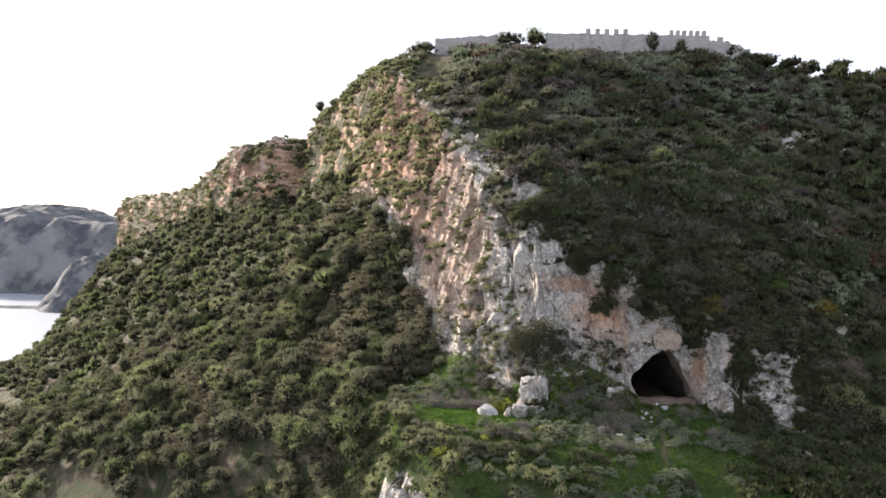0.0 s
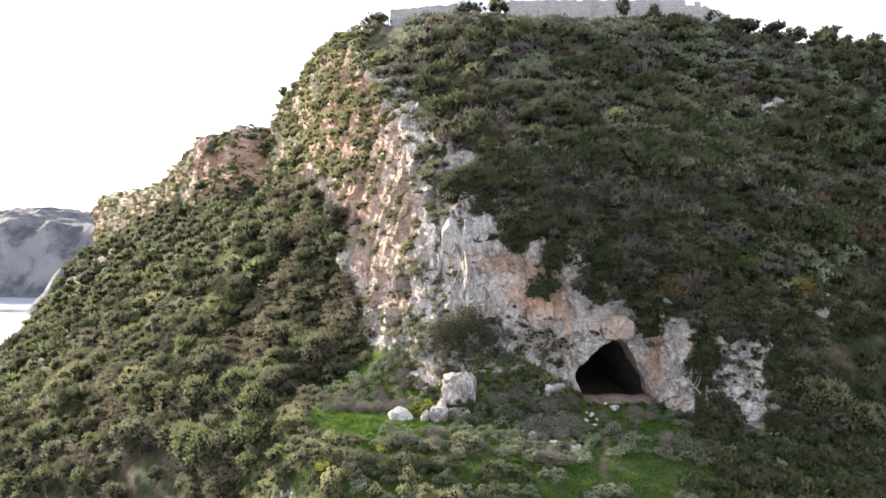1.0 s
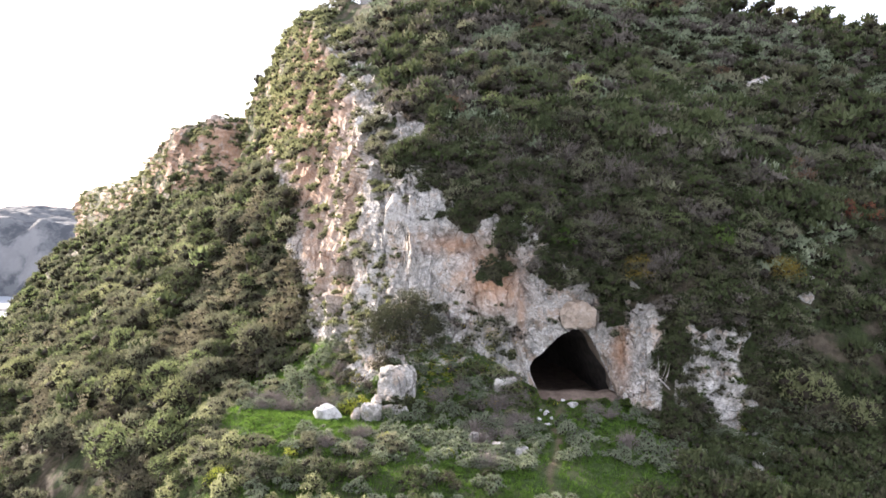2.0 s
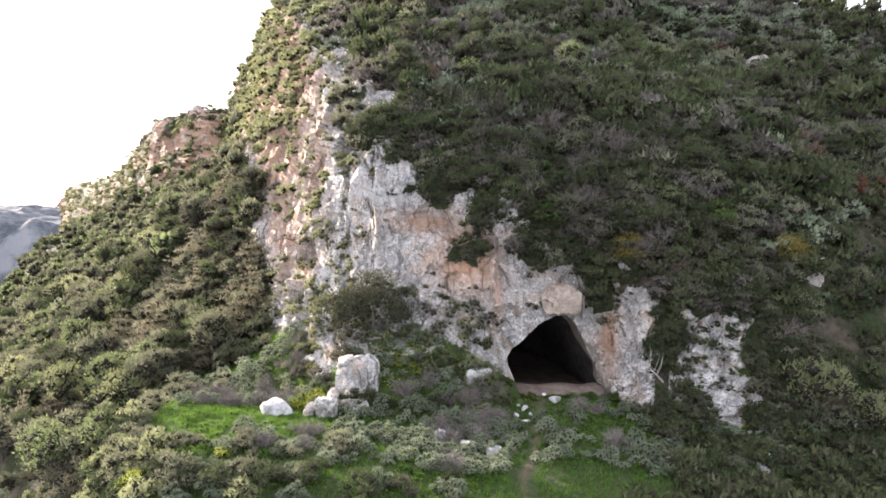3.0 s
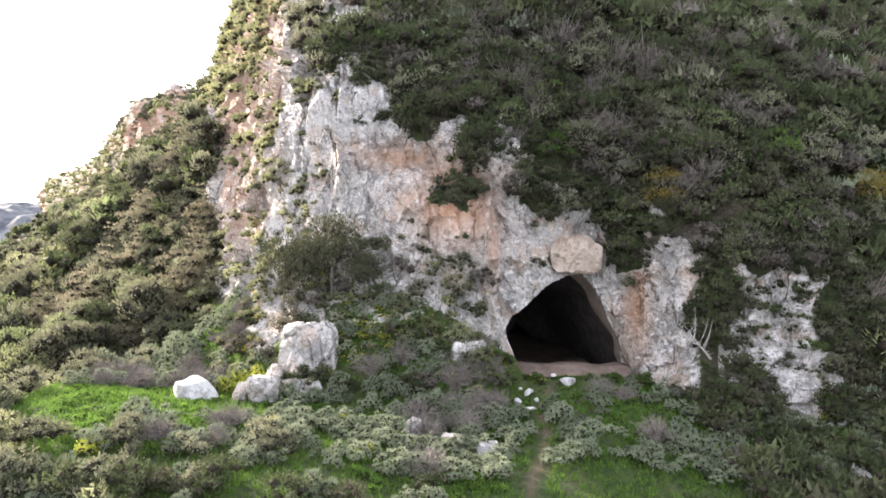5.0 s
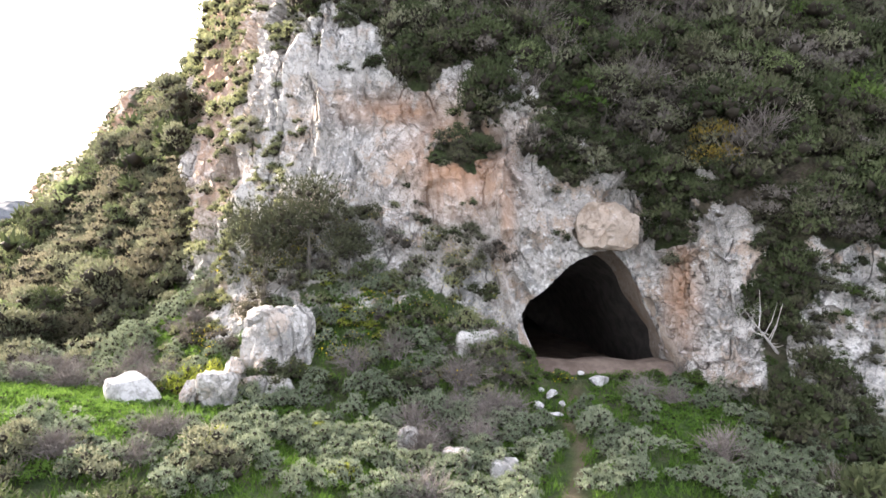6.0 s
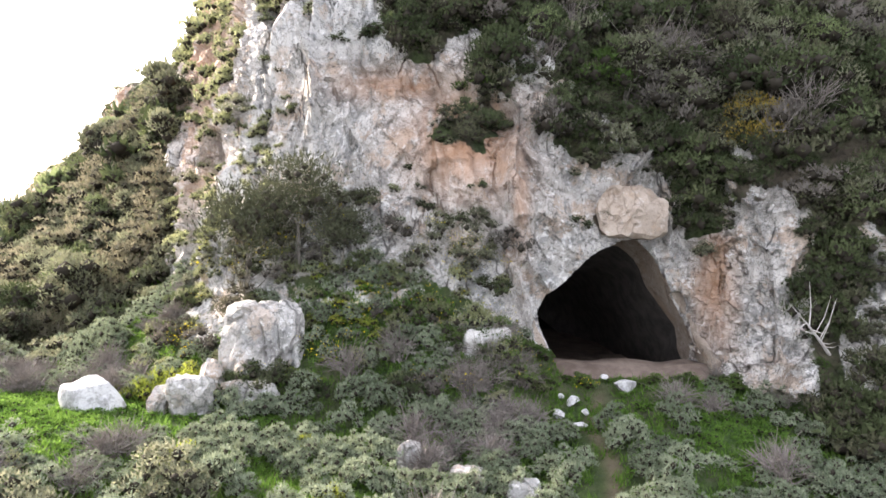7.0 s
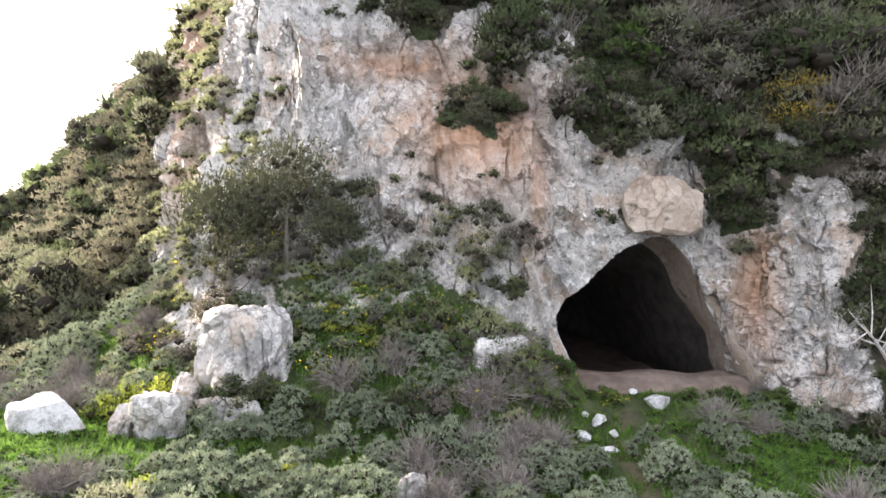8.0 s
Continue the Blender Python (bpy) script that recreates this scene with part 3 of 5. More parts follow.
def headland(x, y):
    rough = 6 * noise.fractal(Vector((x, y, 0)) * 0.009, 0.9, 2.1, 6) + 7 * noise.fractal(Vector((x, y, 4)) * 0.035, 0.8, 2.1, 4)
    peak = 42 * math.exp(-((x + 800) / 120) ** 2 - ((y - 1260) / 200) ** 2)
    edge = 35 * noise.fractal(Vector((x, y, 8)) * 0.008, 0.9, 2.1, 5)
    mass = 116 * smooth(-1015, -900, x + edge) * (1 - smooth(1500, 1900, y)) * smooth(985, 1090, y + edge)
    return -116 + mass + (peak * mass / 116 + rough if mass > 4 else 0)


def near_head(x, y):
    d = noise.fractal(Vector((x, y, 3)) * 0.02, 0.8, 2, 6) * 16 + noise.fractal(Vector((x, y, 6)) * 0.07, 0.8, 2, 4) * 7
    h = 70 * smooth(-556, -500, x + 0.1 * (y - 830) + 18 * noise.noise(Vector((x, y, 0)) * 0.02)) * smooth(770, 860, y) * (1 - smooth(930, 1000, y)) * (1 + 0.0012 * (x + 500))
    spit = 7 * bump_at(y, 828, 14) * smooth(-720, -660, x)
    return -116 + max(h + (d if h > 8 else 0), spit)


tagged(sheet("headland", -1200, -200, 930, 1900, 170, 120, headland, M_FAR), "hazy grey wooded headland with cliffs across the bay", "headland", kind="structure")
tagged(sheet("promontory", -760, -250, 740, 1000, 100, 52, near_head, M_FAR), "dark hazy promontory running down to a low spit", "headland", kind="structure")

# ------------------------------------------------------------ building blocks for plants and stones


def add_mesh(name, verts, faces, mats, which=None, tint=None, smoothed=False, inner_shade=None):
    me = bpy.data.meshes.new(name)
    if isinstance(faces, np.ndarray) and faces.shape[1] == 3:
        me.vertices.add(len(verts))
        me.vertices.foreach_set("co", np.asarray(verts, np.float32).ravel())
        me.loops.add(faces.size)
        me.loops.foreach_set("vertex_index", faces.astype(np.int32).ravel())
        me.polygons.add(len(faces))
        me.polygons.foreach_set("loop_start", np.arange(0, faces.size, 3, dtype=np.int32))
    else:
        me.from_pydata(verts if isinstance(verts, list) else verts.tolist(), [], faces if isinstance(faces, list) else faces.tolist())
    for m in mats:
        me.materials.append(m)
    if which is not None:
        me.polygons.foreach_set("material_index", np.asarray(which, np.int32))
    if tint is not None:
        me.attributes.new("tint", "FLOAT", "POINT").data.foreach_set("value", np.asarray(tint, np.float32))
        if not np.any(tint):
            me.attributes.new("single", "FLOAT", "POINT").data.foreach_set("value", np.ones(len(me.vertices), np.float32))
    if inner_shade is not None:
        me.attributes.new("inner_shade", "FLOAT", "POINT").data.foreach_set("value", np.asarray(inner_shade, np.float32))
    if smoothed:
        me.polygons.foreach_set("use_smooth", [True] * len(me.polygons))
    me.update()
    return me


def leaves(rng, lumps, count, size, flat=0.6, long=1.0, three=False):
    """Leaf sprays over the outside of round lumps (x, y, z, radius, height share): arrays of corners and quads."""
    w = np.array([r * r for *_, r, _ in lumps])
    pick = rng.choice(len(lumps), count, p=w / w.sum())
    c = np.array([q[:3] for q in lumps])[pick]
    r = np.array([q[3] for q in lumps])[pick]
    k = np.array([q[4] for q in lumps])[pick]
    d = rng.normal(size=(count, 3))
    d[:, 2] = np.where(d[:, 2] < -0.35, -d[:, 2], d[:, 2])
    d /= np.linalg.norm(d, axis=1)[:, None]
    reach = r * (0.45 + 0.63 * rng.random(count) ** 0.7)
    pos = c + d * reach[:, None] * np.stack([np.ones(count), np.ones(count), k], 1)
    nrm = d + rng.normal(size=(count, 3)) * flat
    nrm /= np.linalg.norm(nrm, axis=1)[:, None]
    # sprigs point outwards and upwards, their flat side to the light or not
    a = d * 0.7 + np.array([0, 0, 0.55]) + rng.normal(size=(count, 3)) * 0.55
    a /= np.linalg.norm(a, axis=1)[:, None]
    b = np.cross(nrm + rng.normal(size=(count, 3)) * 0.5, a)
    b /= np.linalg.norm(b, axis=1)[:, None] + 1e-6
    s = size * (0.6 + 0.8 * rng.random(count))[:, None]
    a, b = a * s * long, b * s
    if three:
        v = np.stack([pos + a * 1.4, pos - a * 0.6 - b * 0.62, pos - a * 0.6 + b * 0.62], 1).reshape(-1, 3)
        return v, np.arange(count * 3).reshape(-1, 3)
    v = np.stack([pos - a, pos - b * 0.6 + a * 0.1, pos + a, pos + b * 0.6 - a * 0.1 + nrm * s * 0.25], 1).reshape(-1, 3)
    f = np.arange(count * 4).reshape(-1, 4)
    return v, f


def diamond():
    v = np.array([(1, 0, 0), (0, 1, 0), (-1, 0, 0), (0, -1, 0), (0, 0, 1), (0, 0, -1)], float) * 1.15
    return v, [[0, 1, 4], [1, 2, 4], [2, 3, 4], [3, 0, 4], [1, 0, 5], [2, 1, 5], [3, 2, 5], [0, 3, 5]]


def ball():
    bm = bmesh.new()
    bmesh.ops.create_icosphere(bm, subdivisions=1, radius=1)
    v = np.array([p.co for p in bm.verts])
    f = [[q.index for q in p.verts] for p in bm.faces]
    bm.free()
    return v, f


BALL_V, BALL_F = ball()


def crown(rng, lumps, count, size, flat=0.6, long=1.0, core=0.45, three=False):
    """Corners and faces of a crown, and which corners are core: leaf sprays round lumpy masses of twigs, coloured dark
    for the shade inside.
    """
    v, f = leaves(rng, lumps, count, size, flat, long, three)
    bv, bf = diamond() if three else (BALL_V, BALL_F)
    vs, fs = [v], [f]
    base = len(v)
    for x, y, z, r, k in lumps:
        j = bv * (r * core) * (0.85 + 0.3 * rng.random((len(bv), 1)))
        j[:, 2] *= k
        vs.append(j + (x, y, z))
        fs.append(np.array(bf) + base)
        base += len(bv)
    inner_shade = np.zeros(base)
    inner_shade[len(v):] = 1
    return np.concatenate(vs), np.concatenate(fs), inner_shade


def dome(rng, n, radius, height, lump):
    """Lumps that make up a bush: a low dome of uneven outline."""
    out = []
    for _ in range(n):
        a, d = rng.random() * 6.283, math.sqrt(rng.random()) * radius * 0.72
        h = height * (1 - (d / radius) ** 2) * (0.35 + 0.5 * rng.random())
        out.append((d * math.cos(a), d * math.sin(a), h, lump * (0.7 + 0.6 * rng.random()), 0.85))
    return out


def tiers(rng, height, radius, n):
    """Lumps of a cone-shaped juniper or young pine, in loose tiers."""
    out = []
    for i in range(n):
        t = (i + 0.4) / n
        r = radius * (1 - 0.8 * t) * (0.75 + 0.5 * rng.random())
        m = max(2, int(5 * (1 - t)))
        a0 = rng.random() * 6.3
        for q in range(m):
            a = a0 + q * 6.283 / m + rng.normal() * 0.3
            out.append((math.cos(a) * r * 0.55, math.sin(a) * r * 0.55, height * (0.16 + 0.8 * t) + rng.normal() * 0.1, r * 0.55, 0.6))
    return out


def rounded(rng, height, radius, n, base=0.35):
    """Lumps of a broad oak or carob crown."""
    out = []
    for _ in range(n):
        d = rng.normal(size=3)
        d /= np.linalg.norm(d)
        k = 0.62 * rng.random() ** 0.4
        out.append((d[0] * radius * k, d[1] * radius * k, height * (base + (1 - base) * 0.5) + d[2] * height * (1 - base) * 0.42 * k / 0.62, radius * (0.30 + 0.22 * rng.random()), 0.8))
    return out


def stem(rng, height, thick, limbs, spread, sides=6):
    """A tapered trunk with limbs: corners and faces."""
    vs, fs = [], []

    def tube(points, radii):
        base = len(vs)
        for (x, y, z), r in zip(points, radii):
            for q in range(sides):
                a = q / sides * 6.283
                vs.append((x + r * math.cos(a), y + r * math.sin(a), z))
        for i in range(len(points) - 1):
            for q in range(sides):
                n = (q + 1) % sides
                fs.append([base + i * sides + q, base + i * sides + n, base + (i + 1) * sides + n, base + (i + 1) * sides + q])

    bend = rng.normal(size=2) * 0.06 * height
    line = [(bend[0] * t * t, bend[1] * t * t, height * t - 0.25) for t in (0, 0.25, 0.5, 0.75, 1)]
    tube(line, [thick * k for k in (1.35, 1.0, 0.8, 0.55, 0.25)])
    for i in range(limbs):
        t = 0.25 + 0.6 * (i + rng.random()) / limbs
        a = rng.random() * 6.283
        x0, y0, z0 = bend[0] * t * t, bend[1] * t * t, height * t - 0.25
        ln = spread * (0.6 + 0.5 * rng.random())
        tube([(x0, y0, z0), (x0 + math.cos(a) * ln * 0.5, y0 + math.sin(a) * ln * 0.5, z0 + ln * 0.25), (x0 + math.cos(a) * ln, y0 + math.sin(a) * ln, z0 + ln * 0.7)], [thick * 0.45, thick * 0.3, thick * 0.1])
    return np.array(vs), fs


def twigs(rng, radius, height, count, thin=0.012):
    """A leafless bush: forked twigs that fan out from the ground."""
    vs, fs = [], []
    for _ in range(count):
        a, lean = rng.random() * 6.283, rng.random() ** 0.7
        root = np.array([rng.normal() * radius * 0.15, rng.normal() * radius * 0.15, 0.0])
        tip = np.array([math.cos(a) * radius * lean, math.sin(a) * radius * lean, height * (1 - 0.45 * lean * lean) * (0.6 + 0.5 * rng.random())])
        knee = root + (tip - root) * 0.5 + rng.normal(size=3) * 0.08 * radius + np.array([0, 0, 0.1 * height])
        for p, q, w in ((root, knee, thin * 1.6), (knee, tip, thin), (knee, tip + rng.normal(size=3) * 0.25 * radius, thin), ((knee + tip) / 2, tip + rng.normal(size=3) * 0.2 * radius, thin * 0.8)):
            side = np.cross(q - p, rng.normal(size=3))
            side *= w / (np.linalg.norm(side) + 1e-6)
            b = len(vs)
            vs += [p - side, p + side, q + side * 0.4, q - side * 0.4]
            fs.append([b, b + 1, b + 2, b + 3])
    return np.array(vs), fs


rng = np.random.default_rng(7)


def bush_kind(n, radius, height, lump, count, size, flat=0.6, long=1.0, three=False):
    return crown(rng, dome(rng, n, radius, height, lump), count, size, flat, long, 0.42, three)


# shapes of the plants, each a unit of about its real size: (corners, faces)
SAGE_NEAR = [bush_kind(22, 0.74, 0.95, 0.16, 1150, 0.026, 0.8, 1.4, True) for _ in range(6)]
SAGE_FAR = [bush_kind(6, 0.8, 0.8, 0.34, 105, 0.095, 0.7, 1.2, True) for _ in range(6)]
SCRUB = [bush_kind(14, 1.3, 1.6, 0.40, 900, 0.051, 0.8, 1.4, True) for _ in range(6)]
SCRUB_MID = [bush_kind(10, 1.3, 1.5, 0.46, 420, 0.078, 0.7, 1.3, True) for _ in range(5)]
SCRUB_FAR = [bush_kind(8, 1.3, 1.5, 0.52, 180, 0.135, 0.7, 1.2, True) for _ in range(6)]
SPURGE_BUSH = [bush_kind(16, 0.9, 0.95, 0.28, 800, 0.036, 0.7, 1.4, True) for _ in range(5)]
TREE_ROUND = [crown(rng, rounded(rng, 4.2, 2.2, 20), 1450, 0.08, 0.8, 1.4, 0.45, True) for _ in range(6)]
TREE_TIER = [crown(rng, tiers(rng, 5.4, 2.0, 7), 1450, 0.07, 0.9, 2.0, 0.35, True) for _ in range(6)]
TREE_MID = [crown(rng, rounded(rng, 4.0, 2.0, 13), 700, 0.105, 0.8, 1.4, 0.5, True) for _ in range(5)]
TREE_FAR = [crown(rng, rounded(rng, 3.8, 2.0, 6), 135, 0.28, 0.7, 1.2, 0.66, True) for _ in range(5)]
TREE_FINE = [crown(rng, rounded(rng, 4.2, 2.2, 30), 3000, 0.05, 0.8, 1.6, 0.16, True) for _ in range(3)]
BARE = [twigs(rng, 0.9, 1.0, 130, 0.009) for _ in range(3)]
STEMS = [stem(rng, 2.4, 0.11, 5, 1.2) for _ in range(3)]


def stuff(name, label, category, plants, mat):
    """Many plants of one kind joined: plants are (shape, place, turn, size, stretch)."""
    if not plants:
        return
    vs, fs, tint, wood, base = [], [], [], [], 0
    for (v, f, inner_shade), p, turn, size, tall in plants:
        c, s = math.cos(turn), math.sin(turn)
        q = np.stack([(v[:, 0] * c - v[:, 1] * s) * size, (v[:, 0] * s + v[:, 1] * c) * size, v[:, 2] * size * tall], 1) + np.array(p)
        vs.append(q)
        fs.append(f + base)
        tint.append(np.full(len(v), rng.random()))
        # marks the core corners that carry the painted shade
        wood.append(inner_shade)
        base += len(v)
    me = add_mesh(name, np.concatenate(vs), np.concatenate(fs), [mat], tint=np.concatenate(tint), inner_shade=np.concatenate(wood))
    return tagged(new(name, me), label, category, kind="stuff")


class Kind:
    """A plant that is set out many times: its meshes are shared."""

    def __init__(self, name, shapes, mat, label, category, group, stems=None, stem_mat=None, crown_name="foliage"):
        self.name, self.label, self.category, self.group = name, label, category, group
        self.meshes = [add_mesh(name + "_" + crown_name, q[0], q[1], [mat], tint=np.zeros(len(q[0])), inner_shade=q[2] if len(q) > 2 else None) for q in shapes]
        self.stems = [add_mesh(name + "_stem", v, f, [stem_mat]) for v, f in stems] if stems else []
        self.crown_name = crown_name

    def put(self, p, size=1.0, tall=1.0, turn=None, label="", sink=0.06):
        i = int(rng.integers(len(self.meshes)))
        turn = rng.random() * 6.283 if turn is None else turn
        top = new(self.name)
        top.matrix_basis = Matrix.LocRotScale((p[0], p[1], p[2] - sink * size), Euler((0, 0, turn)), (size, size, size * tall))
        tagged(top, label or self.label, self.category, self.group)
        c = new(self.crown_name, self.meshes[i])
        c.parent = top
        if self.stems:
            s = new("trunk" if self.crown_name == "crown" else "stems", self.stems[i % len(self.stems)])
            s.parent = top
        return top


K_SAGE = Kind("sage_bush", SAGE_NEAR, SAGE, "low grey-green sage bush with soft dense leaves", "bush", "sage bushes on the terrace")
K_SPURGE = Kind("spurge_bush", SPURGE_BUSH, SPURGE, "rounded bright yellow-green spurge bush", "bush", "spurge bushes")
K_LIME = Kind("green_bush", SPURGE_BUSH, LIME, "fresh green bush rooted in the rock", "bush", "green bushes on the cliff")
K_SCRUB = Kind("scrub_bush", SCRUB, OAK, "dense dark green evergreen oak scrub", "bush", "dark scrub bushes")
K_GREEN = Kind("leafy_bush", SCRUB, GREEN, "deep green leafy bush on the bank beside the cave", "bush", "leafy bushes on the bank")
K_OLIVE = Kind("olive_bush", SCRUB, OLIVE, "dull olive-green bush of small leaves", "bush", "olive-green bushes")
K_DRY = Kind("dry_bush", SCRUB, DRY, "dull brown bush with withered leaves", "bush", "dry bushes")
K_RED = Kind("red_bush", SCRUB, RED, "bush with reddish-brown leaves on the slope", "bush", "red bushes")
K_RUST = Kind("rusty_bush", SCRUB, RUST, "bush with rust-brown half-dry leaves", "bush", "rust-brown bushes")
K_YELLOW = Kind("yellow_tree", TREE_FINE, YELLOW, "small tree with ochre-yellow autumn leaves", "tree", "yellow trees", [STEMS[0]], M_BARK, "crown")
K_BARE = Kind("bare_bush", BARE, M_TWIG, "leafless bush of grey-brown twigs", "bush", "bare bushes", crown_name="brushwood")
K_OAK = Kind("oak_tree", TREE_ROUND, OAK, "small evergreen oak with a dark rounded crown", "tree", "oak trees", STEMS, M_BARK, "crown")
K_CAROB = Kind("carob_tree", TREE_ROUND, WOOD, "olive-green tree with a broad lumpy crown", "tree", "carob trees", STEMS, M_BARK, "crown")
K_LIMETREE = Kind("green_tree", TREE_ROUND, LIME, "small tree with fresh light green leaves", "tree", "green trees", STEMS, M_BARK, "crown")
K_THICK = Kind("evergreen_tree", TREE_FINE, SHADY, "dark spreading evergreen oak at the foot of the cliff", "tree", "evergreen trees", STEMS, M_BARK, "crown")
K_PINE = Kind("juniper_tree", TREE_TIER, PINE, "brownish-green juniper with loose tiers of branches", "tree", "juniper trees", STEMS, M_BARK, "crown")

# ------------------------------------------------------------ scattering over the hill
F_WHERE = np.array(HILL_WHERE)
F_BAND, F_STATION = BAND[F_WHERE[:, 0]], STATION[F_WHERE[:, 1]]
F_P = [HILL[F_WHERE[:, 0] + a, F_WHERE[:, 1] + b] for a, b in ((0, 0), (1, 0), (1, 1), (0, 1))]
F_CROSS = np.cross(F_P[2] - F_P[0], F_P[3] - F_P[1])
F_AREA = 0.5 * np.linalg.norm(F_CROSS, axis=1)
F_UP = np.abs(F_CROSS[:, 2]) / (2 * F_AREA + 1e-9)
F_ROCK = ROCK[F_WHERE[:, 0], F_WHERE[:, 1]]


def scatter(count, s0, s1, v0, v1, rock_below=0.4, keep=None, apart=0.0, rock_above=-1.0):
    """Random places on the hill between two stations and two bands, off the bare rock."""
    ok = (F_STATION >= s0) & (F_STATION < s1) & (F_BAND >= v0) & (F_BAND < v1) & (F_ROCK < rock_below) & (F_ROCK > rock_above)
    ids = np.flatnonzero(ok)
    if not len(ids):
        return []
    w = F_AREA[ids]
    out = []
    cells = {}
    for k in rng.choice(ids, count * 3, p=w / w.sum()):
        a, b = rng.random(), rng.random()
        p = (1 - a) * (1 - b) * F_P[0][k] + a * (1 - b) * F_P[1][k] + a * b * F_P[2][k] + (1 - a) * b * F_P[3][k]
        if keep and not keep(p):
            continue
        if apart:
            key = (int(p[0] // apart), int(p[1] // apart), int(p[2] // apart))
            if key in cells:
                continue
            cells[key] = 1
        out.append(p)
        if len(out) >= count:
            break
    return out


def patch(p, scale, seed):
    return noise.fractal(Vector(p) * scale + Vector((seed, 0, 0)), 1, 2, 3)


def on_path(p):
    return abs(p[0] - path_line(p[1])) < 0.6 and 50 < p[1] < 64


def lawn(p):
    return bump_at(p[0], 3.4, 5.0) * bump_at(p[1], 60.0, 3.0) > 0.35 or (bump_at(p[0], 26.0, 3.2) * bump_at(p[1], 60.8, 2.8) > 0.4 and patch(p, 0.55, 77) > -0.22)

def any_of(shapes):
    return shapes[int(rng.integers(len(shapes)))]


def many(shapes, places, small, large, tall=1.0):
    return [(any_of(shapes), p, rng.random() * 6.28, small + (large - small) * rng.random(), tall) for p in places]


# terrace: sage, spurge and bare bushes round the patches of grass
def open_ground(p):
    clear = (abs(p[0] - 4.8) < 2.0 and 58 < p[1] < 62.5) or (abs(p[0] - 7.6) < 1.4 and 59 < p[1] < 62) or (19.6 < p[0] < 27.6 and p[1] > 60.8)
    return p[1] > 51 and not on_path(p) and not lawn(p) and not clear


for p in scatter(260, 4.2, 11.2, 2.4, 3.95, 0.6, open_ground, 0.7):
    k = patch(p, 0.15, 5)
    if k > 0.3:
        K_BARE.put(p, 0.7 + 0.5 * rng.random())
    elif k < -0.48:
        K_SPURGE.put(p, 0.4 + 0.3 * rng.random())
    else:
        K_SAGE.put(p, 0.6 + 0.65 * rng.random(), 0.8 + 0.5 * rng.random())
near_sage = many(SAGE_NEAR, scatter(330, 3.5, 11.2, 2.4, 3.95, 0.6, lambda p: open_ground(p) and patch(p, 0.2, 9) > -0.25), 0.5, 1.1)
near_sage += many(SAGE_NEAR, scatter(60, 6.0, 11.0, 1.9, 2.5, 0.5, lambda p: not lawn(p) and 45 < p[1] < 52), 0.9, 1.3)
far_sage = many(SAGE_FAR, scatter(120, 6.5, 11.0, 1.4, 2.4, 0.5, lambda p: 36 < p[1] < 46), 0.9, 1.5)
herbs = many(SAGE_FAR, scatter(1000, 4.5, 11.2, 2.3, 3.8, 0.6, lambda p: p[1] > 51 and not on_path(p) and (lawn(p) or patch(p, 0.25, 61) > 0.05)), 0.22, 0.5, 0.7)
stuff("herb_patch", "low bright green leafy herbs on the terrace", "herbs", herbs, HERB)
far_sage += many(SAGE_FAR, scatter(1350, 1.5, 12.5, 5.7, 8.0, 0.5, lambda p: patch(p, 0.05, 2) > 0.03), 0.9, 2.4)
far_sage += many(SAGE_FAR, scatter(90, 2.0, 4.4, 3.4, 5.4, 0.5, lambda p: patch(p, 0.1, 31) > -0.1), 0.8, 1.5)
far_sage += many(SAGE_FAR, scatter(300, 2.0, 4.3, 4.9, 6.2, 0.5, lambda p: patch(p, 0.08, 51) > -0.05), 1.0, 1.9)
stuff("sage_bank", "grey-green sage covering the terrace", "scrub", near_sage, SAGE)
stuff("sage_scrub", "grey-green low scrub covering the slope", "scrub", far_sage, SAGE)

# dark scrub above and beside the cave
for p in scatter(170, 4.5, 10.2, 4.75, 6.2, 0.6, None, 1.0):
    k = patch(p, 0.1, 8) + 0.2 * rng.normal()
    (K_SCRUB if k > -0.1 else K_OLIVE if k > -0.35 else K_DRY).put(p, 0.7 + 0.8 * rng.random(), 0.9 + 0.4 * rng.random())
for p in scatter(110, 2.6, 5.75, 3.4, 5.2, 0.55, None, 1.1):
    (K_SCRUB if rng.random() < 0.5 else K_OLIVE if rng.random() < 0.6 else K_DRY).put(p, 0.5 + 0.7 * rng.random(), 0.9 + 0.5 * rng.random())
near_scrub = many(SCRUB, scatter(180, 4.3, 10.3, 4.85, 6.1, 0.6), 0.7, 1.6, 1.1)
near_scrub += many(SCRUB, scatter(110, 4.0, 5.8, 3.4, 4.95, 0.55), 0.45, 1.1, 1.1)
stuff("evergreen_thicket", "dense dark evergreen thicket above and beside the cave", "scrub", near_scrub, OAK)
near_olive = many(SCRUB, scatter(95, 4.0, 10.9, 4.7, 6.3, 0.6), 0.6, 1.5, 1.1) + many(SCRUB, scatter(50, 3.8, 5.8, 3.4, 5.0, 0.55), 0.5, 1.1)
stuff("olive_thicket", "grey-green bushes among the evergreen thicket", "scrub", near_olive, OLIVE)
near_dry = many(SCRUB, scatter(70, 4.0, 10.8, 4.7, 6.4, 0.6), 0.6, 1.5, 1.0) + many(SCRUB_FAR, scatter(420, 1.5, 12.5, 5.6, 8.0, 0.6, lambda p: patch(p, 0.09, 71) > 0.02), 0.8, 1.9)
stuff("dry_thicket", "brown half-dry bushes on the slope", "scrub", near_dry, DRY)
scrub = many(SCRUB_FAR, scatter(430, 0.6, 4.4, 5.0, 6.4, 0.6, lambda p: patch(p, 0.08, 51) < 0.08), 0.8, 1.6, 1.1)
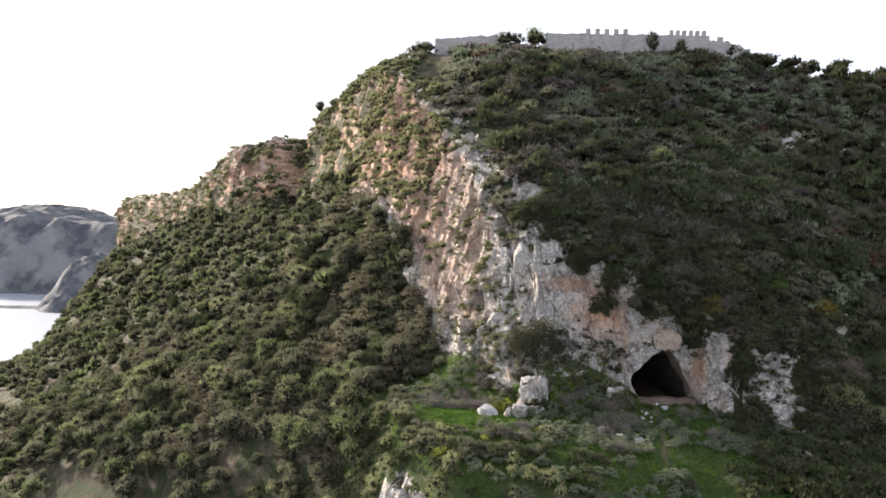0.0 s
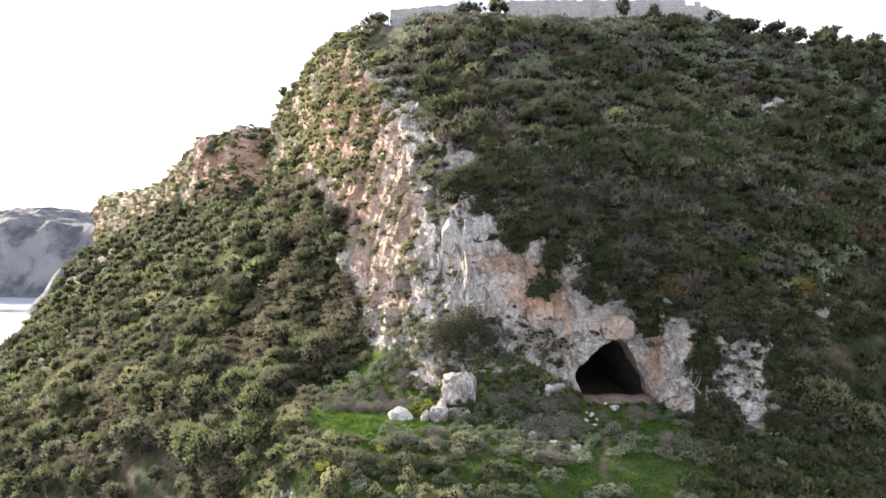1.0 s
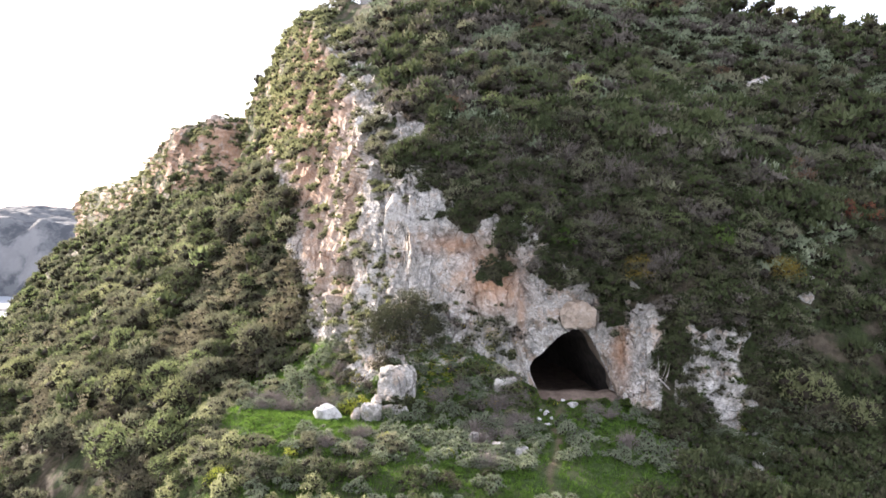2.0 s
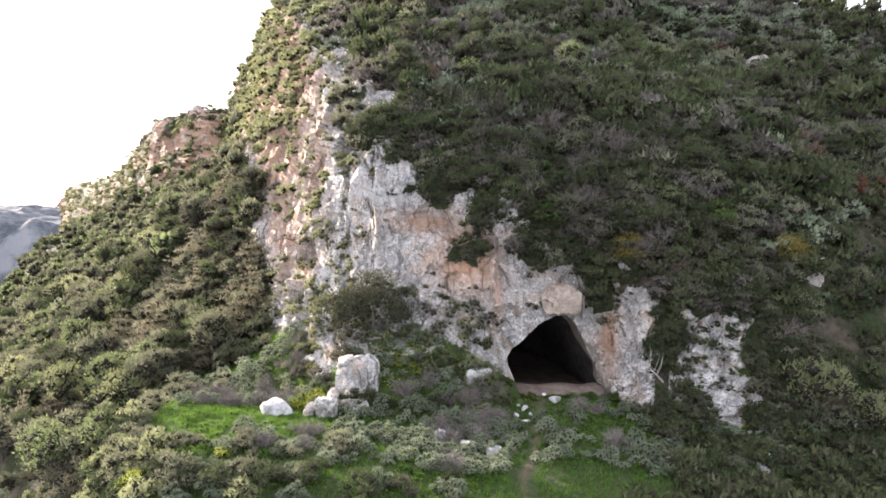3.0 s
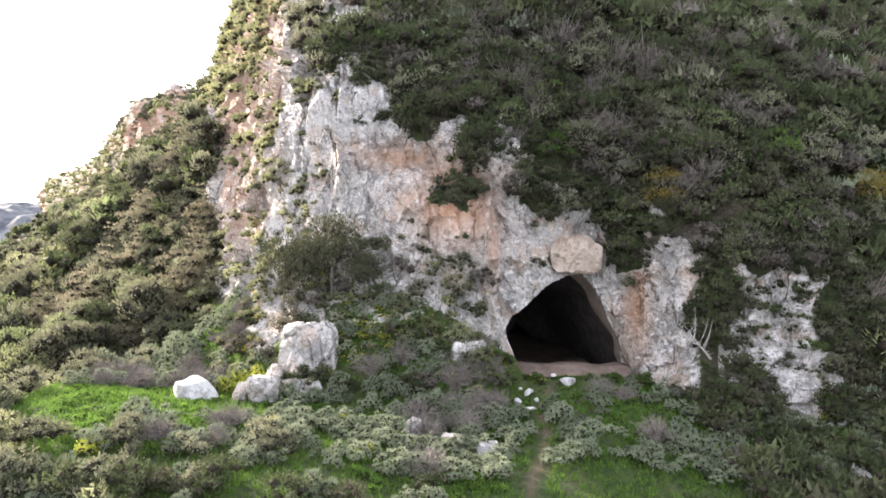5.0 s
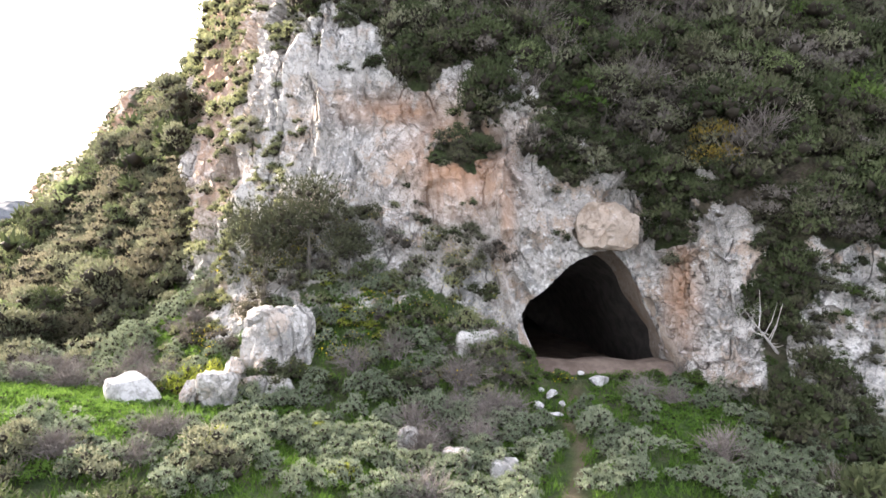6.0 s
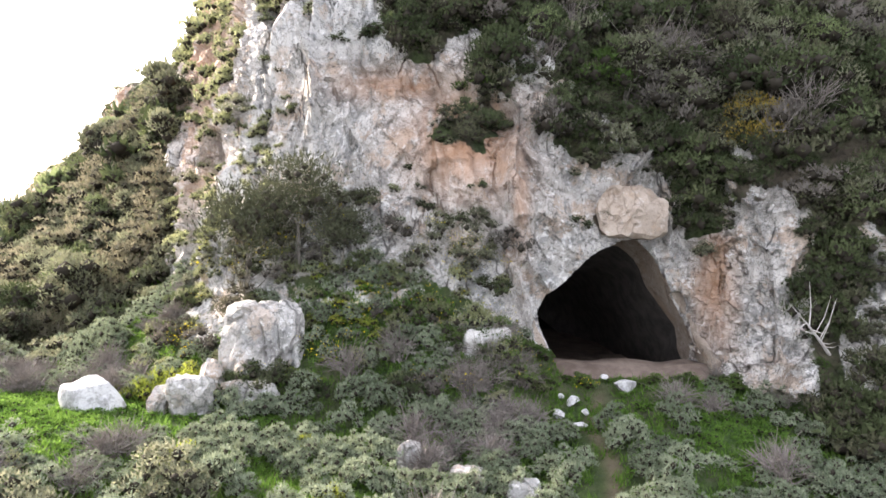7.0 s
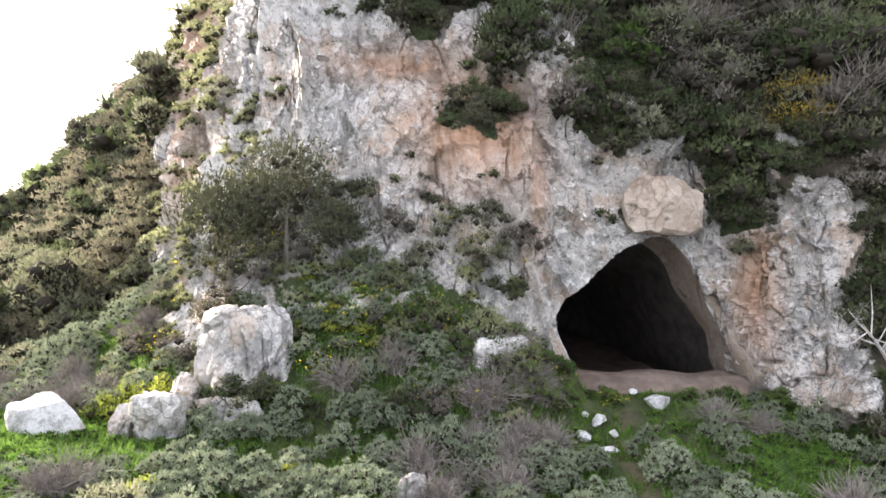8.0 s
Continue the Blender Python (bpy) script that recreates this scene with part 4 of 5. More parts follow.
scrub += many(SCRUB_FAR, scatter(270, 4.4, 10.3, 5.9, 6.6, 0.6), 0.8, 1.6, 1.1)
scrub += many(SCRUB_FAR, scatter(230, 2.0, 4.1, 3.4, 5.1, 0.55), 0.6, 1.3, 1.1)
scrub += many(SCRUB_FAR, scatter(300, 2.0, 5.6, 1.5, 2.6, 0.55, lambda p: p[1] > 34), 0.7, 1.3, 1.0)
scrub += many(SCRUB_FAR, scatter(140, 1.5, 4.6, 2.2, 3.6, 0.6), 0.6, 1.2)
scrub += many(SCRUB_FAR, scatter(520, 0.6, 11.5, 5.9, 8.05, 0.6, lambda p: patch(p, 0.05, 2) < 0.06), 0.9, 2.3)
scrub += many(SCRUB_FAR, scatter(240, 3.0, 6.4, 1.8, 3.5, 0.6, lambda p: p[0] > 29.5 or p[1] < 53), 0.6, 1.15)
stuff("evergreen_scrub", "dark evergreen scrub covering the slope above the cave", "scrub", scrub, OAK)
olive = many(SCRUB_FAR, scatter(420, 1.0, 14.0, 5.2, 8.05, 0.6, lambda p: patch(p, 0.06, 11) > 0.0), 0.8, 1.9)
stuff("olive_scrub", "olive-green scrub covering the upper slope", "scrub", olive, OLIVE)
for p in scatter(110, 1.5, 12.0, 5.6, 8.0, 0.6, lambda p: patch(p, 0.08, 21) > 0.0, 2.2):
    (K_RUST if rng.random() < 0.35 else K_BARE).put(p, 0.9 + 0.9 * rng.random())
for p in scatter(36, 1.5, 11.0, 5.5, 7.6, 0.6, None, 3.0):
    K_LIME.put(p, 0.8 + 0.8 * rng.random())
for p in scatter(110, 2.4, 10.1, 5.15, 7.4, 0.6, None, 3.0):
    (K_OAK if rng.random() < 0.75 else K_CAROB).put(p, 0.5 + 0.5 * rng.random(), 0.8 + 0.3 * rng.random())

for p in scatter(34, 4.0, 10.2, 5.0, 7.2, 0.6, None, 4.0):
    K_CAROB.put(p, 0.5 + 0.45 * rng.random(), 0.85, label="olive-green tree standing out of the dark scrub")
# bushes on the spur below the terrace
spur = many(SCRUB, scatter(130, 8.6, 12.2, 1.1, 2.1, 0.6, lambda p: patch(p, 0.12, 91) > -0.15), 0.6, 1.3)
stuff("spur_scrub", "fresh green bushes on the spur below the terrace", "scrub", spur, LIME)
spur = many(SCRUB, scatter(140, 7.0, 12.2, 1.0, 2.1, 0.6), 0.6, 1.3)
stuff("spur_scrub", "dark evergreen bushes on the spur below the terrace", "scrub", spur, OAK)

# dark wood on the right-hand top
dark = many(TREE_FAR, scatter(420, 0.0, 2.7, 5.6, 8.3, 0.7), 0.8, 1.4)
dark += many(TREE_FAR, scatter(300, 0.0, 2.5, 2.5, 5.6, 0.7), 0.6, 1.1)
stuff("dark_wood", "dark evergreen wood on the ridge", "wood", dark, OAK)

# bushes along the broken upper edge of the cliff
for p in scatter(90, 5.6, 11.0, 4.45, 5.7, 0.8, None, 0.8, 0.08):
    (K_SCRUB if rng.random() < 0.5 else K_OLIVE).put(p, 0.35 + 0.5 * rng.random(), 0.9, sink=0.3)
hanging = many(SCRUB, scatter(150, 5.7, 9.8, 4.72, 5.6, 0.97, lambda p: p[2] > -10.5, 0.0, 0.03), 0.3, 0.75)
hanging += many(SCRUB, scatter(110, 5.75, 9.7, 4.3, 5.25, 0.4), 0.4, 0.9)
stuff("hanging_scrub", "dark evergreen bushes hanging over the cliff edge", "scrub", hanging, OAK)
# growth on the cliff
ledge = many(SPURGE_BUSH, scatter(380, 10.2, 14.2, 4.02, 5.6, 2.0, lambda p: patch(p, 0.12, 3) > 0.02), 0.45, 1.15)
ledge += many(SCRUB_FAR, scatter(170, 12.0, 14.8, 4.1, 5.1, 2.0, lambda p: patch(p, 0.1, 95) > 0.0), 0.5, 1.3)
ledge += many(SPURGE_BUSH, scatter(150, 9.9, 11.8, 4.05, 5.3, 2.0, lambda p: patch(p, 0.3, 7) > -0.1), 0.3, 0.75)
stuff("ledge_scrub", "light green bushes covering the ledges of the cliff", "scrub", ledge, LIME)
for p in scatter(150, 10.2, 14.0, 4.02, 5.4, 2.0, lambda p: patch(p, 0.2, 3) > -0.2, 0.9):
    (K_LIME if rng.random() < 0.7 else K_OLIVE).put(p, (0.4 + 0.6 * rng.random()) * (1 + 0.012 * max(p[1] - 70, 0)))
for p in scatter(34, 6.0, 10.4, 4.05, 5.2, 2.0, lambda p: not (19.0 < p[0] < 28.5 and p[2] < -11.5) and patch(p, 0.3, 17) > 0.05, 0.8):
    (K_SCRUB if rng.random() < 0.4 else K_OLIVE).put(p, 0.25 + 0.35 * rng.random(), 0.9, sink=0.3)
for p in scatter(150, 7.5, 10.7, 3.1, 4.28, 2.0, lambda p: not (19.6 < p[0] < 28.5 and p[1] > 61.0), 0.7):
    k = rng.random()
    (K_SAGE if k < 0.3 else K_SCRUB if k < 0.42 else K_OLIVE if k < 0.55 else K_DRY if k < 0.62 else K_LIME).put(p, 0.45 + 0.4 * rng.random())

# wood on the left-hand slope
def off_spur(p):
    return not (p[0] > -7 and p[1] < 76 and p[2] > -21.5) and not (p[0] > -12 and p[1] < 66)


for p in scatter(255, 10.3, 14.0, 1.3, 3.98, 0.6, off_spur, 2.3):
    k = patch(p, 0.06, 4) + 0.3 * rng.normal()
    (K_PINE if k > 0.08 else K_CAROB if k > -0.25 else K_OAK if k > -0.5 else K_LIMETREE).put(p, 0.7 + 0.65 * rng.random(), 0.85 + 0.35 * rng.random())
for p in scatter(130, 10.4, 14.0, 1.6, 4.1, 0.6, off_spur, 1.8):
    (K_LIME if rng.random() < 0.5 else K_OLIVE).put(p, 0.8 + 0.8 * rng.random())
wood = many(TREE_MID, scatter(260, 9.8, 13.6, 1.0, 4.1, 0.7, lambda p: off_spur(p) and not (p[0] > -9 and p[1] < 78 and p[2] > -22)), 0.6, 1.2)
far_dark = many(TREE_FAR, scatter(700, 12.5, 18.5, 1.2, 4.2, 0.7), 0.7, 1.5)
stuff("dark_slope_wood", "dark evergreen trees among the wood below the cliffs", "wood", far_dark, OAK)
wood += many(TREE_MID, scatter(240, 10.6, 14.2, 0.2, 1.7, 0.7, lambda p: not (p[0] > -10 and p[2] > -40)), 0.7, 1.3)
wood += many(TREE_FAR, scatter(700, 13.0, 16.5, 1.2, 4.2, 0.7), 0.6, 1.4)
wood += many(TREE_FAR, scatter(900, 15.3, 18.6, 1.6, 4.2, 0.7), 0.8, 1.6)
stuff("slope_wood", "olive-green wood covering the slope below the cliffs", "wood", wood, WOOD)
tops = many(SCRUB_FAR, scatter(900, 12.8, 18.6, 4.0, 4.9, 2.0, lambda p: patch(p, 0.09, 81) > -0.02), 0.5, 1.6, 0.9)
tops += many(SCRUB_FAR, scatter(260, 12.8, 15.0, 4.9, 6.4, 0.9), 0.7, 1.5, 0.8) + many(SCRUB_FAR, scatter(420, 15.0, 18.6, 4.95, 7.0, 0.9), 0.5, 1.6, 0.8)
stuff("cliff_scrub", "green bushes on the ledges of the far bluffs", "scrub", tops, LIME)

low = many(SCRUB_MID, scatter(330, 10.6, 13.2, 2.2, 4.1, 0.6, off_spur), 0.7, 1.5)
stuff("slope_scrub", "olive-green bushes under the trees of the slope", "scrub", low, WOOD)

# grass on the terrace
def tufts(places, small, large, per):
    vs, fs = [], []
    for p in places:
        for _ in range(per):
            a = rng.random() * 6.283
            root = np.array(p) + np.array([rng.normal() * 0.09, rng.normal() * 0.09, -0.02])
            h = small + (large - small) * rng.random()
            side = np.array([math.cos(a), math.sin(a), 0]) * 0.022
            lean = np.array([rng.normal() * 0.5, rng.normal() * 0.5, 1.0]) * h
            b = len(vs)
            vs += [root - side, root + side, root + lean]
            fs.append([b, b + 1, b + 2])
    return np.array(vs), fs


blades = tufts(scatter(19000, 3.8, 12.0, 1.9, 3.85, 0.6, lambda p: p[1] > 48 and not (on_path(p) and patch(p, 0.8, 6) > -0.1)), 0.08, 0.34, 7)
tagged(new("grass", add_mesh("grass", blades[0], blades[1], [HERB], tint=np.repeat(rng.random(len(blades[0]) // 3), 3))), "short bright green grass and herbs on the terrace", "grass", kind="stuff")

# ------------------------------------------------------------ rocks


def stone_mesh(name, size, mat, seed, cuts=9, detail=4):
    """An angular block: a ball cut by random planes, then roughened."""
    r = np.random.default_rng(seed)
    bm = bmesh.new()
    bmesh.ops.create_icosphere(bm, subdivisions=detail, radius=1.0)
    planes = []
    for _ in range(cuts):
        d = r.normal(size=3)
        planes.append((Vector(d).normalized(), 0.45 + 0.33 * r.random()))
    for v in bm.verts:
        for d, k in planes:
            e = v.co.dot(d) - k
            if e > 0:
                v.co -= d * e
        v.co *= 1 + 0.07 * noise.fractal(v.co * 2.4 + Vector((seed, 0, 0)), 0.8, 2, 5)
        v.co = Vector((v.co.x * size[0], v.co.y * size[1], v.co.z * size[2]))
    me = bpy.data.meshes.new(name)
    bm.to_mesh(me)
    bm.free()
    me.materials.append(mat)
    return me


def slab_mesh(name, size, mat, seed, detail=4):
    """A squarish weathered block: a ball squared off, chopped by a few planes and pitted."""
    r = np.random.default_rng(seed)
    bm = bmesh.new()
    bmesh.ops.create_icosphere(bm, subdivisions=detail, radius=1.0)
    planes = [(Vector(r.normal(size=3)).normalized(), 0.80 + 0.30 * r.random()) for _ in range(10)]
    lean = r.normal(size=2) * 0.12
    for v in bm.verts:
        p = v.co
        k = (abs(p.x) ** 7 + abs(p.y) ** 7 + abs(p.z) ** 7) ** (1 / 7)
        p = p / k
        for d, off in planes:
            e = p.dot(d) - off
            if e > 0:
                p -= d * e
        out = p.normalized()
        p = Vector(((p.x + lean[0] * p.z) * size[0], (p.y + lean[1] * p.z) * size[1], p.z * size[2]))
        q = p * 1.5 + Vector((seed * 3.1, seed * 1.7, seed))
        c, j = facets(q, 1.0)
        c2, j2 = facets(q * 2.7, 1.0)
        v.co = p + out * (0.12 * c - 0.10 * j + 0.04 * c2 - 0.03 * j2 + 0.06 * noise.fractal(q * 1.4, 0.7, 2, 5)) * min(1.0, max(size))
    me = bpy.data.meshes.new(name)
    bm.to_mesh(me)
    bm.free()
    me.materials.append(mat)
    me.polygons.foreach_set("use_smooth", [True] * len(me.polygons))
    me.set_sharp_from_angle(angle=radians(28))
    return me


def stone(name, x, y, size, turn, label, seed, mat=None, sink=0.25, group="", tip=(0, 0)):
    z = drop(x, y).z if y < 64 else face_on(x, -18).z
    ob = new(name, slab_mesh(name, size, mat or M_BOULDER, seed) if name == "rock" else stone_mesh(name, size, mat or M_BOULDER, seed))
    ob.matrix_basis = pose(x, y, z + size[2] * (0.75 - sink), tip[0], tip[1], turn)
    return tagged(ob, label, "rock", group)


stone("boulder", 4.75, 61.2, (1.0, 0.8, 1.18), 8, "large pale limestone boulder lying in the grass", 3, sink=0.40, tip=(0, -30))
stone("rock", 6.8, 61.4, (0.34, 0.35, 0.62), 20, "upright grey limestone rock beside a larger one", 11, M_BLOCK, 0.15, "rocks on the terrace")
stone("rock", 8.0, 61.3, (0.74, 0.6, 0.85), -10, "cracked grey limestone rock at the foot of the bank", 12, M_BLOCK, 0.2, "rocks on the terrace")
stone("rock", 8.3, 62.5, (0.42, 0.4, 0.85), 40, "pale angular limestone rock behind larger ones", 13, M_BLOCK, 0.05, "rocks on the terrace")
stone("rock", 9.8, 62.2, (0.95, 0.5, 0.5), 15, "low pitted grey rock under the block", 15, M_BLOCK, 0.2, "rocks on the terrace")
stone("rock", 15.5, 58.2, (0.42, 0.35, 0.6), 30, "white pointed stone at the terrace edge", 16, M_BLOCK, 0.25, "rocks on the terrace")
stone("rock", 17.3, 57.6, (0.6, 0.4, 0.36), -15, "long low limestone rock in the bushes", 17, M_BLOCK, 0.2, "rocks on the terrace")
stone("rock", 18.7, 56.9, (0.5, 0.4, 0.35), 5, "small grey rock in the bushes", 18, M_BLOCK, 0.2, "rocks on the terrace")
for x, y, r, seed in ((23.6, 63.7, 0.55, 5), (21.3, 62.7, 0.38, 21), (21.7, 62.2, 0.24, 22), (20.6, 61.9, 0.34, 23), (21.2, 61.2, 0.36, 24), (22.9, 64.3, 0.2, 25), (20.9, 62.9, 0.2, 26)):
    stone("path_stone", x, y, (r, r * 0.7, r * 0.55), seed * 37, "whitish stone beside the path to the cave", seed, M_BOULDER, 0.2, "stones by the path")


def layered_block():
    """A squarish outcrop: a broad block, a column beside it and cap stones on top."""
    top = tagged(new("rock_outcrop"), "squarish pale limestone outcrop split by joints", "rock", "rocks on the terrace")
    top.matrix_basis = pose(9.85, 63.5, -17.6)
    for cx, cy, cz, w, d, h, turn, seed in ((-0.45, 0.0, 1.15, 1.15, 0.85, 1.3, 4, 51), (0.80, 0.1, 1.2, 0.62, 0.75, 1.4, -8, 52),
                                            (-0.85, -0.05, 2.25, 0.55, 0.65, 0.32, 10, 53), (0.0, 0.1, 2.25, 0.42, 0.55, 0.32, -12, 54), (-0.1, -0.55, 0.55, 0.75, 0.4, 0.6, 18, 55)):
        b = new("block", slab_mesh("block", (w, d, h), M_BLOCK, seed))
        b.parent = top
        b.matrix_basis = pose(cx, cy, cz, 0, 0, turn)


layered_block()
for x, y, s in ((8.9, 61.9, 0.9), (9.7, 61.4, 1.05), (10.7, 61.5, 1.1), (11.6, 62.3, 1.1), (9.2, 62.0, 0.8)):
    K_SAGE.put(drop(x, y), s)


def outcrop(x, y, z, size, turn, seed, label, worn=False, mat=None):
    ob = new("rock_outcrop", stone_mesh("rock_outcrop", size, mat or M_BLOCK, seed, 14) if worn else slab_mesh("rock_outcrop", size, mat or M_BLOCK, seed))
    ob.matrix_basis = pose(x, y, z, 0, 0, turn)
    tagged(ob, label, "rock", "outcrops")


outcrop(20.35, 68.0, -4.3, (0.62, 0.8, 1.45), 8, 44, "pale upright limestone outcrop in the dark scrub")
outcrop(19.35, 67.95, -4.6, (0.62, 0.7, 1.05), -14, 46, "pale upright limestone outcrop in the dark scrub")
outcrop(20.9, 67.6, -5.3, (0.5, 0.6, 0.7), 25, 47, "small limestone rock under an upright outcrop")
outcrop(42.5, 65.6, -9.2, (1.3, 1.1, 1.2), -10, 32, "pale limestone outcrop beside a yellow tree")
for i in range(13):
    x, y = 54.5 + 0.95 * i + 0.8 * rng.random(), 97.0 + 5.0 * rng.random() + 0.2 * i
    k = 0.8 + 0.6 * rng.random()
    outcrop(x, y, drop(x, y).z + 0.8 * k, (k, 0.7 * k, 1.1 * k), 360 * rng.random(), 80 + i, "pale limestone outcrop among bushes of the upper slope")
outcrop(13.2, 66.0, -14.3, (0.4, 0.4, 0.7), 0, 36, "small white rock on the overgrown bank")
outcrop(18.2, 63.9, -16.7, (1.0, 0.7, 0.75), 12, 37, "grey limestone slab on the bank beside the cave")
outcrop(15.3, 65.2, -15.2, (0.7, 0.5, 0.6), 40, 38, "grey rock on the overgrown bank")

outcrop(24.5, 66.45, -11.4, (1.45, 0.9, 1.1), 6, 61, "brown-stained limestone block wedged over the cave mouth", False, M_BROWN)
outcrop(9.15, face_on(9.15, -3.3).y + 0.30, -3.3, (0.98, 0.7, 2.25), 4, 62, "tall pale limestone slab split from the cliff by a crack")
outcrop(6.4, face_on(6.4, -10.4).y + 0.35, -10.4, (1.5, 1.2, 1.5), 20, 63, "rounded white limestone knob on the prow of the cliff", True)

# ------------------------------------------------------------ single plants that stand out


def at_ground(x, y):
    return drop(x, y)


for x, y, s in ((5.7, 62.9, 0.95), (6.3, 63.3, 1.15), (6.9, 63.4, 1.0), (6.4, 62.6, 0.75)):
    K_SPURGE.put(at_ground(x, y), s, 1.1)
K_SPURGE.put(at_ground(4.4, 63.4), 0.6)
K_SPURGE.put(at_ground(0.3, 51.7), 1.35, 0.9)
K_SPURGE.put(at_ground(9.4, 57.0), 0.7)
K_SPURGE.put(at_ground(4.0, 53.2), 0.9, 0.8)
K_PINE.put(at_ground(8.4, 65.2), 0.62, 0.85, label="dark bushy juniper against the foot of the cliff")
K_THICK.put(at_ground(8.6, 65.3), 1.1, 1.15)
K_THICK.put(at_ground(10.6, 65.7), 1.05, 1.1)
K_THICK.put(at_ground(12.4, 65.5), 0.8, 0.85)
for x, y, s in ((14.5, 65.2, 1.2), (16.2, 64.6, 1.3), (17.6, 64.0, 1.4), (18.9, 63.6, 1.3), (19.8, 62.8, 0.8)):
    K_LIME.put(at_ground(x, y), s, 0.9, label="fresh green bush dotted with yellow flowers")
for x, y, z, s in ((15.8, 66.9, -11.6, 0.5), (17.2, 66.3, -12.0, 0.45), (22.2, 66.2, -12.2, 0.5), (17.9, 67.4, -10.6, 0.35), (9.5, 68.8, -7.0, 0.5)):
    K_SCRUB.put((x, face_on(x, z).y + 0.1, z), s, label="dark green bush clinging to the cliff face")
K_YELLOW.put((40.6, 65.2, -10.6), 0.95, label="small tree with ochre-yellow autumn leaves beside an outcrop")
K_YELLOW.put((29.8, 66.4, -10.0), 0.85, label="olive-yellow tree above the cave pillar")
for x, y, s in ((49.6, 70.8, 1.3), (51.8, 71.2, 1.1)):
    K_RED.put(at_ground(x, y), s, 1.1)
K_LIMETREE.put(at_ground(40.0, 60.4), 1.1)
K_LIMETREE.put(at_ground(43.5, 60.0), 0.8)
K_LIME.put(at_ground(30.4, 79.6), 2.1, 0.95, label="large rounded light green bush on the slope")
K_LIME.put(at_ground(34.0, 87.0), 2.0, 0.95, label="large rounded light green bush on the slope")
for x, y, s in ((11.6, 50.8, 1.0), (9.2, 51.6, 0.9), (13.6, 51.2, 0.8), (4.6, 50.6, 1.0), (2.2, 51.6, 1.1), (-1.0, 53.6, 1.2), (-2.2, 56.0, 1.0), (6.6, 50.8, 0.9), (16.0, 52.5, 0.7), (-3.0, 58.5, 1.0), (-3.6, 61.0, 1.1), (-4.0, 63.5, 1.2), (-4.6, 66.5, 1.2), (-5.0, 69.5, 1.3), (-3.0, 66.0, 1.0), (-1.5, 69.0, 1.1)):
    (K_OLIVE if x < 2.5 else K_SCRUB).put(at_ground(x, y), s, 0.95)
for x, y, s in ((13.2, 62.8, 1.25), (14.8, 63.1, 1.15), (18.3, 60.0, 1.1), (24.9, 62.2, 0.95), (26.0, 61.6, 0.8)):
    K_BARE.put(at_ground(x, y), s)
bare_tree = tagged(new("bare_tree"), "leafless tree with pale twisted limbs beside the cliff", "tree")
bare_tree.matrix_basis = pose(30.9, 62.9, drop(30.9, 62.9).z, 0, -48, 30)
limb_v, limb_f = stem(rng, 2.6, 0.06, 10, 1.3)
limb = new("trunk", add_mesh("bare_tree_trunk", limb_v, limb_f, [M_PALEWOOD]))
limb.parent = bare_tree

for x, y, s in ((26.7, 62.4, 1.0), (27.4, 61.6, 1.1)):
    K_SAGE.put(at_ground(x, y), s)
for x, y, s in ((27.1, 64.1, 0.75), (25.5, 63.7, 0.60), (27.6, 66.1, 0.55), (24.4, 64.1, 0.40)):
    K_SAGE.put((x, y, -18.45), s)
for x, y, s in ((17.0, 63.7, 0.75), (17.8, 63.4, 0.8), (18.6, 63.9, 0.8), (19.3, 63.6, 0.8), (19.9, 63.7, 0.7), (18.2, 62.7, 0.7), (19.2, 62.8, 0.7), (20.2, 63.0, 0.55), (16.2, 64.3, 0.8), (15.2, 64.6, 0.8), (17.3, 62.6, 0.6), (20.3, 64.0, 0.5)):
    K_GREEN.put(at_ground(x, y), s, 0.9)
for p in scatter(60, 6.7, 8.9, 4.86, 5.4, 0.9, None, 0.7):
    (K_SCRUB if rng.random() < 0.65 else K_OLIVE if rng.random() < 0.6 else K_GREEN).put(p, 0.45 + 0.45 * rng.random(), 0.9, sink=0.3)
for i in range(46):
    x, y = -4.5 + 15 * rng.random(), 50.5 + 4.8 * rng.random()
    y += 0.7 * max(0.0, 1 - x)
    k = rng.random()
    (K_OLIVE if k < 0.35 else K_SCRUB if k < 0.6 else K_SAGE if k < 0.8 else K_LIME).put(at_ground(x, y), 0.6 + 0.5 * rng.random(), 0.95)
for x, y, s in ((8.7, 62.6, 0.6), (11.0, 62.4, 0.85), (9.5, 62.6, 0.8), (10.3, 62.6, 0.85)):
    K_SCRUB.put(at_ground(x, y), s)
for i in range(34):
    x = 21.0 + 7.2 * rng.random()
    if abs(x - 23.3) > 0.75:
        (K_GREEN if rng.random() < 0.6 else K_SAGE).put((x, 63.9 + 0.6 * rng.random(), -18.35), 0.25 + 0.25 * rng.random(), 0.9)
for p in scatter(26, 5.2, 8.6, 5.05, 5.9, 0.6, None, 1.5):
    K_BARE.put(p, 1.4 + 0.8 * rng.random(), 1.25, label="leafless grey-brown shrub among the evergreen scrub")
for p in scatter(60, 4.3, 5.7, 3.5, 4.85, 2.0, None, 0.8, 0.25):
    (K_SCRUB if rng.random() < 0.6 else K_OLIVE if rng.random() < 0.5 else K_GREEN).put(p, 0.25 + 0.35 * rng.random(), 0.9, sink=0.3)
for p in scatter(60, 3.0, 10.2, 5.1, 7.2, 0.6, None, 3.5):
    (K_OLIVE if rng.random() < 0.6 else K_DRY if rng.random() < 0.4 else K_GREEN).put(p, 1.0 + 0.7 * rng.random(), 1.05, label="broad rounded bush standing out of the scrub")
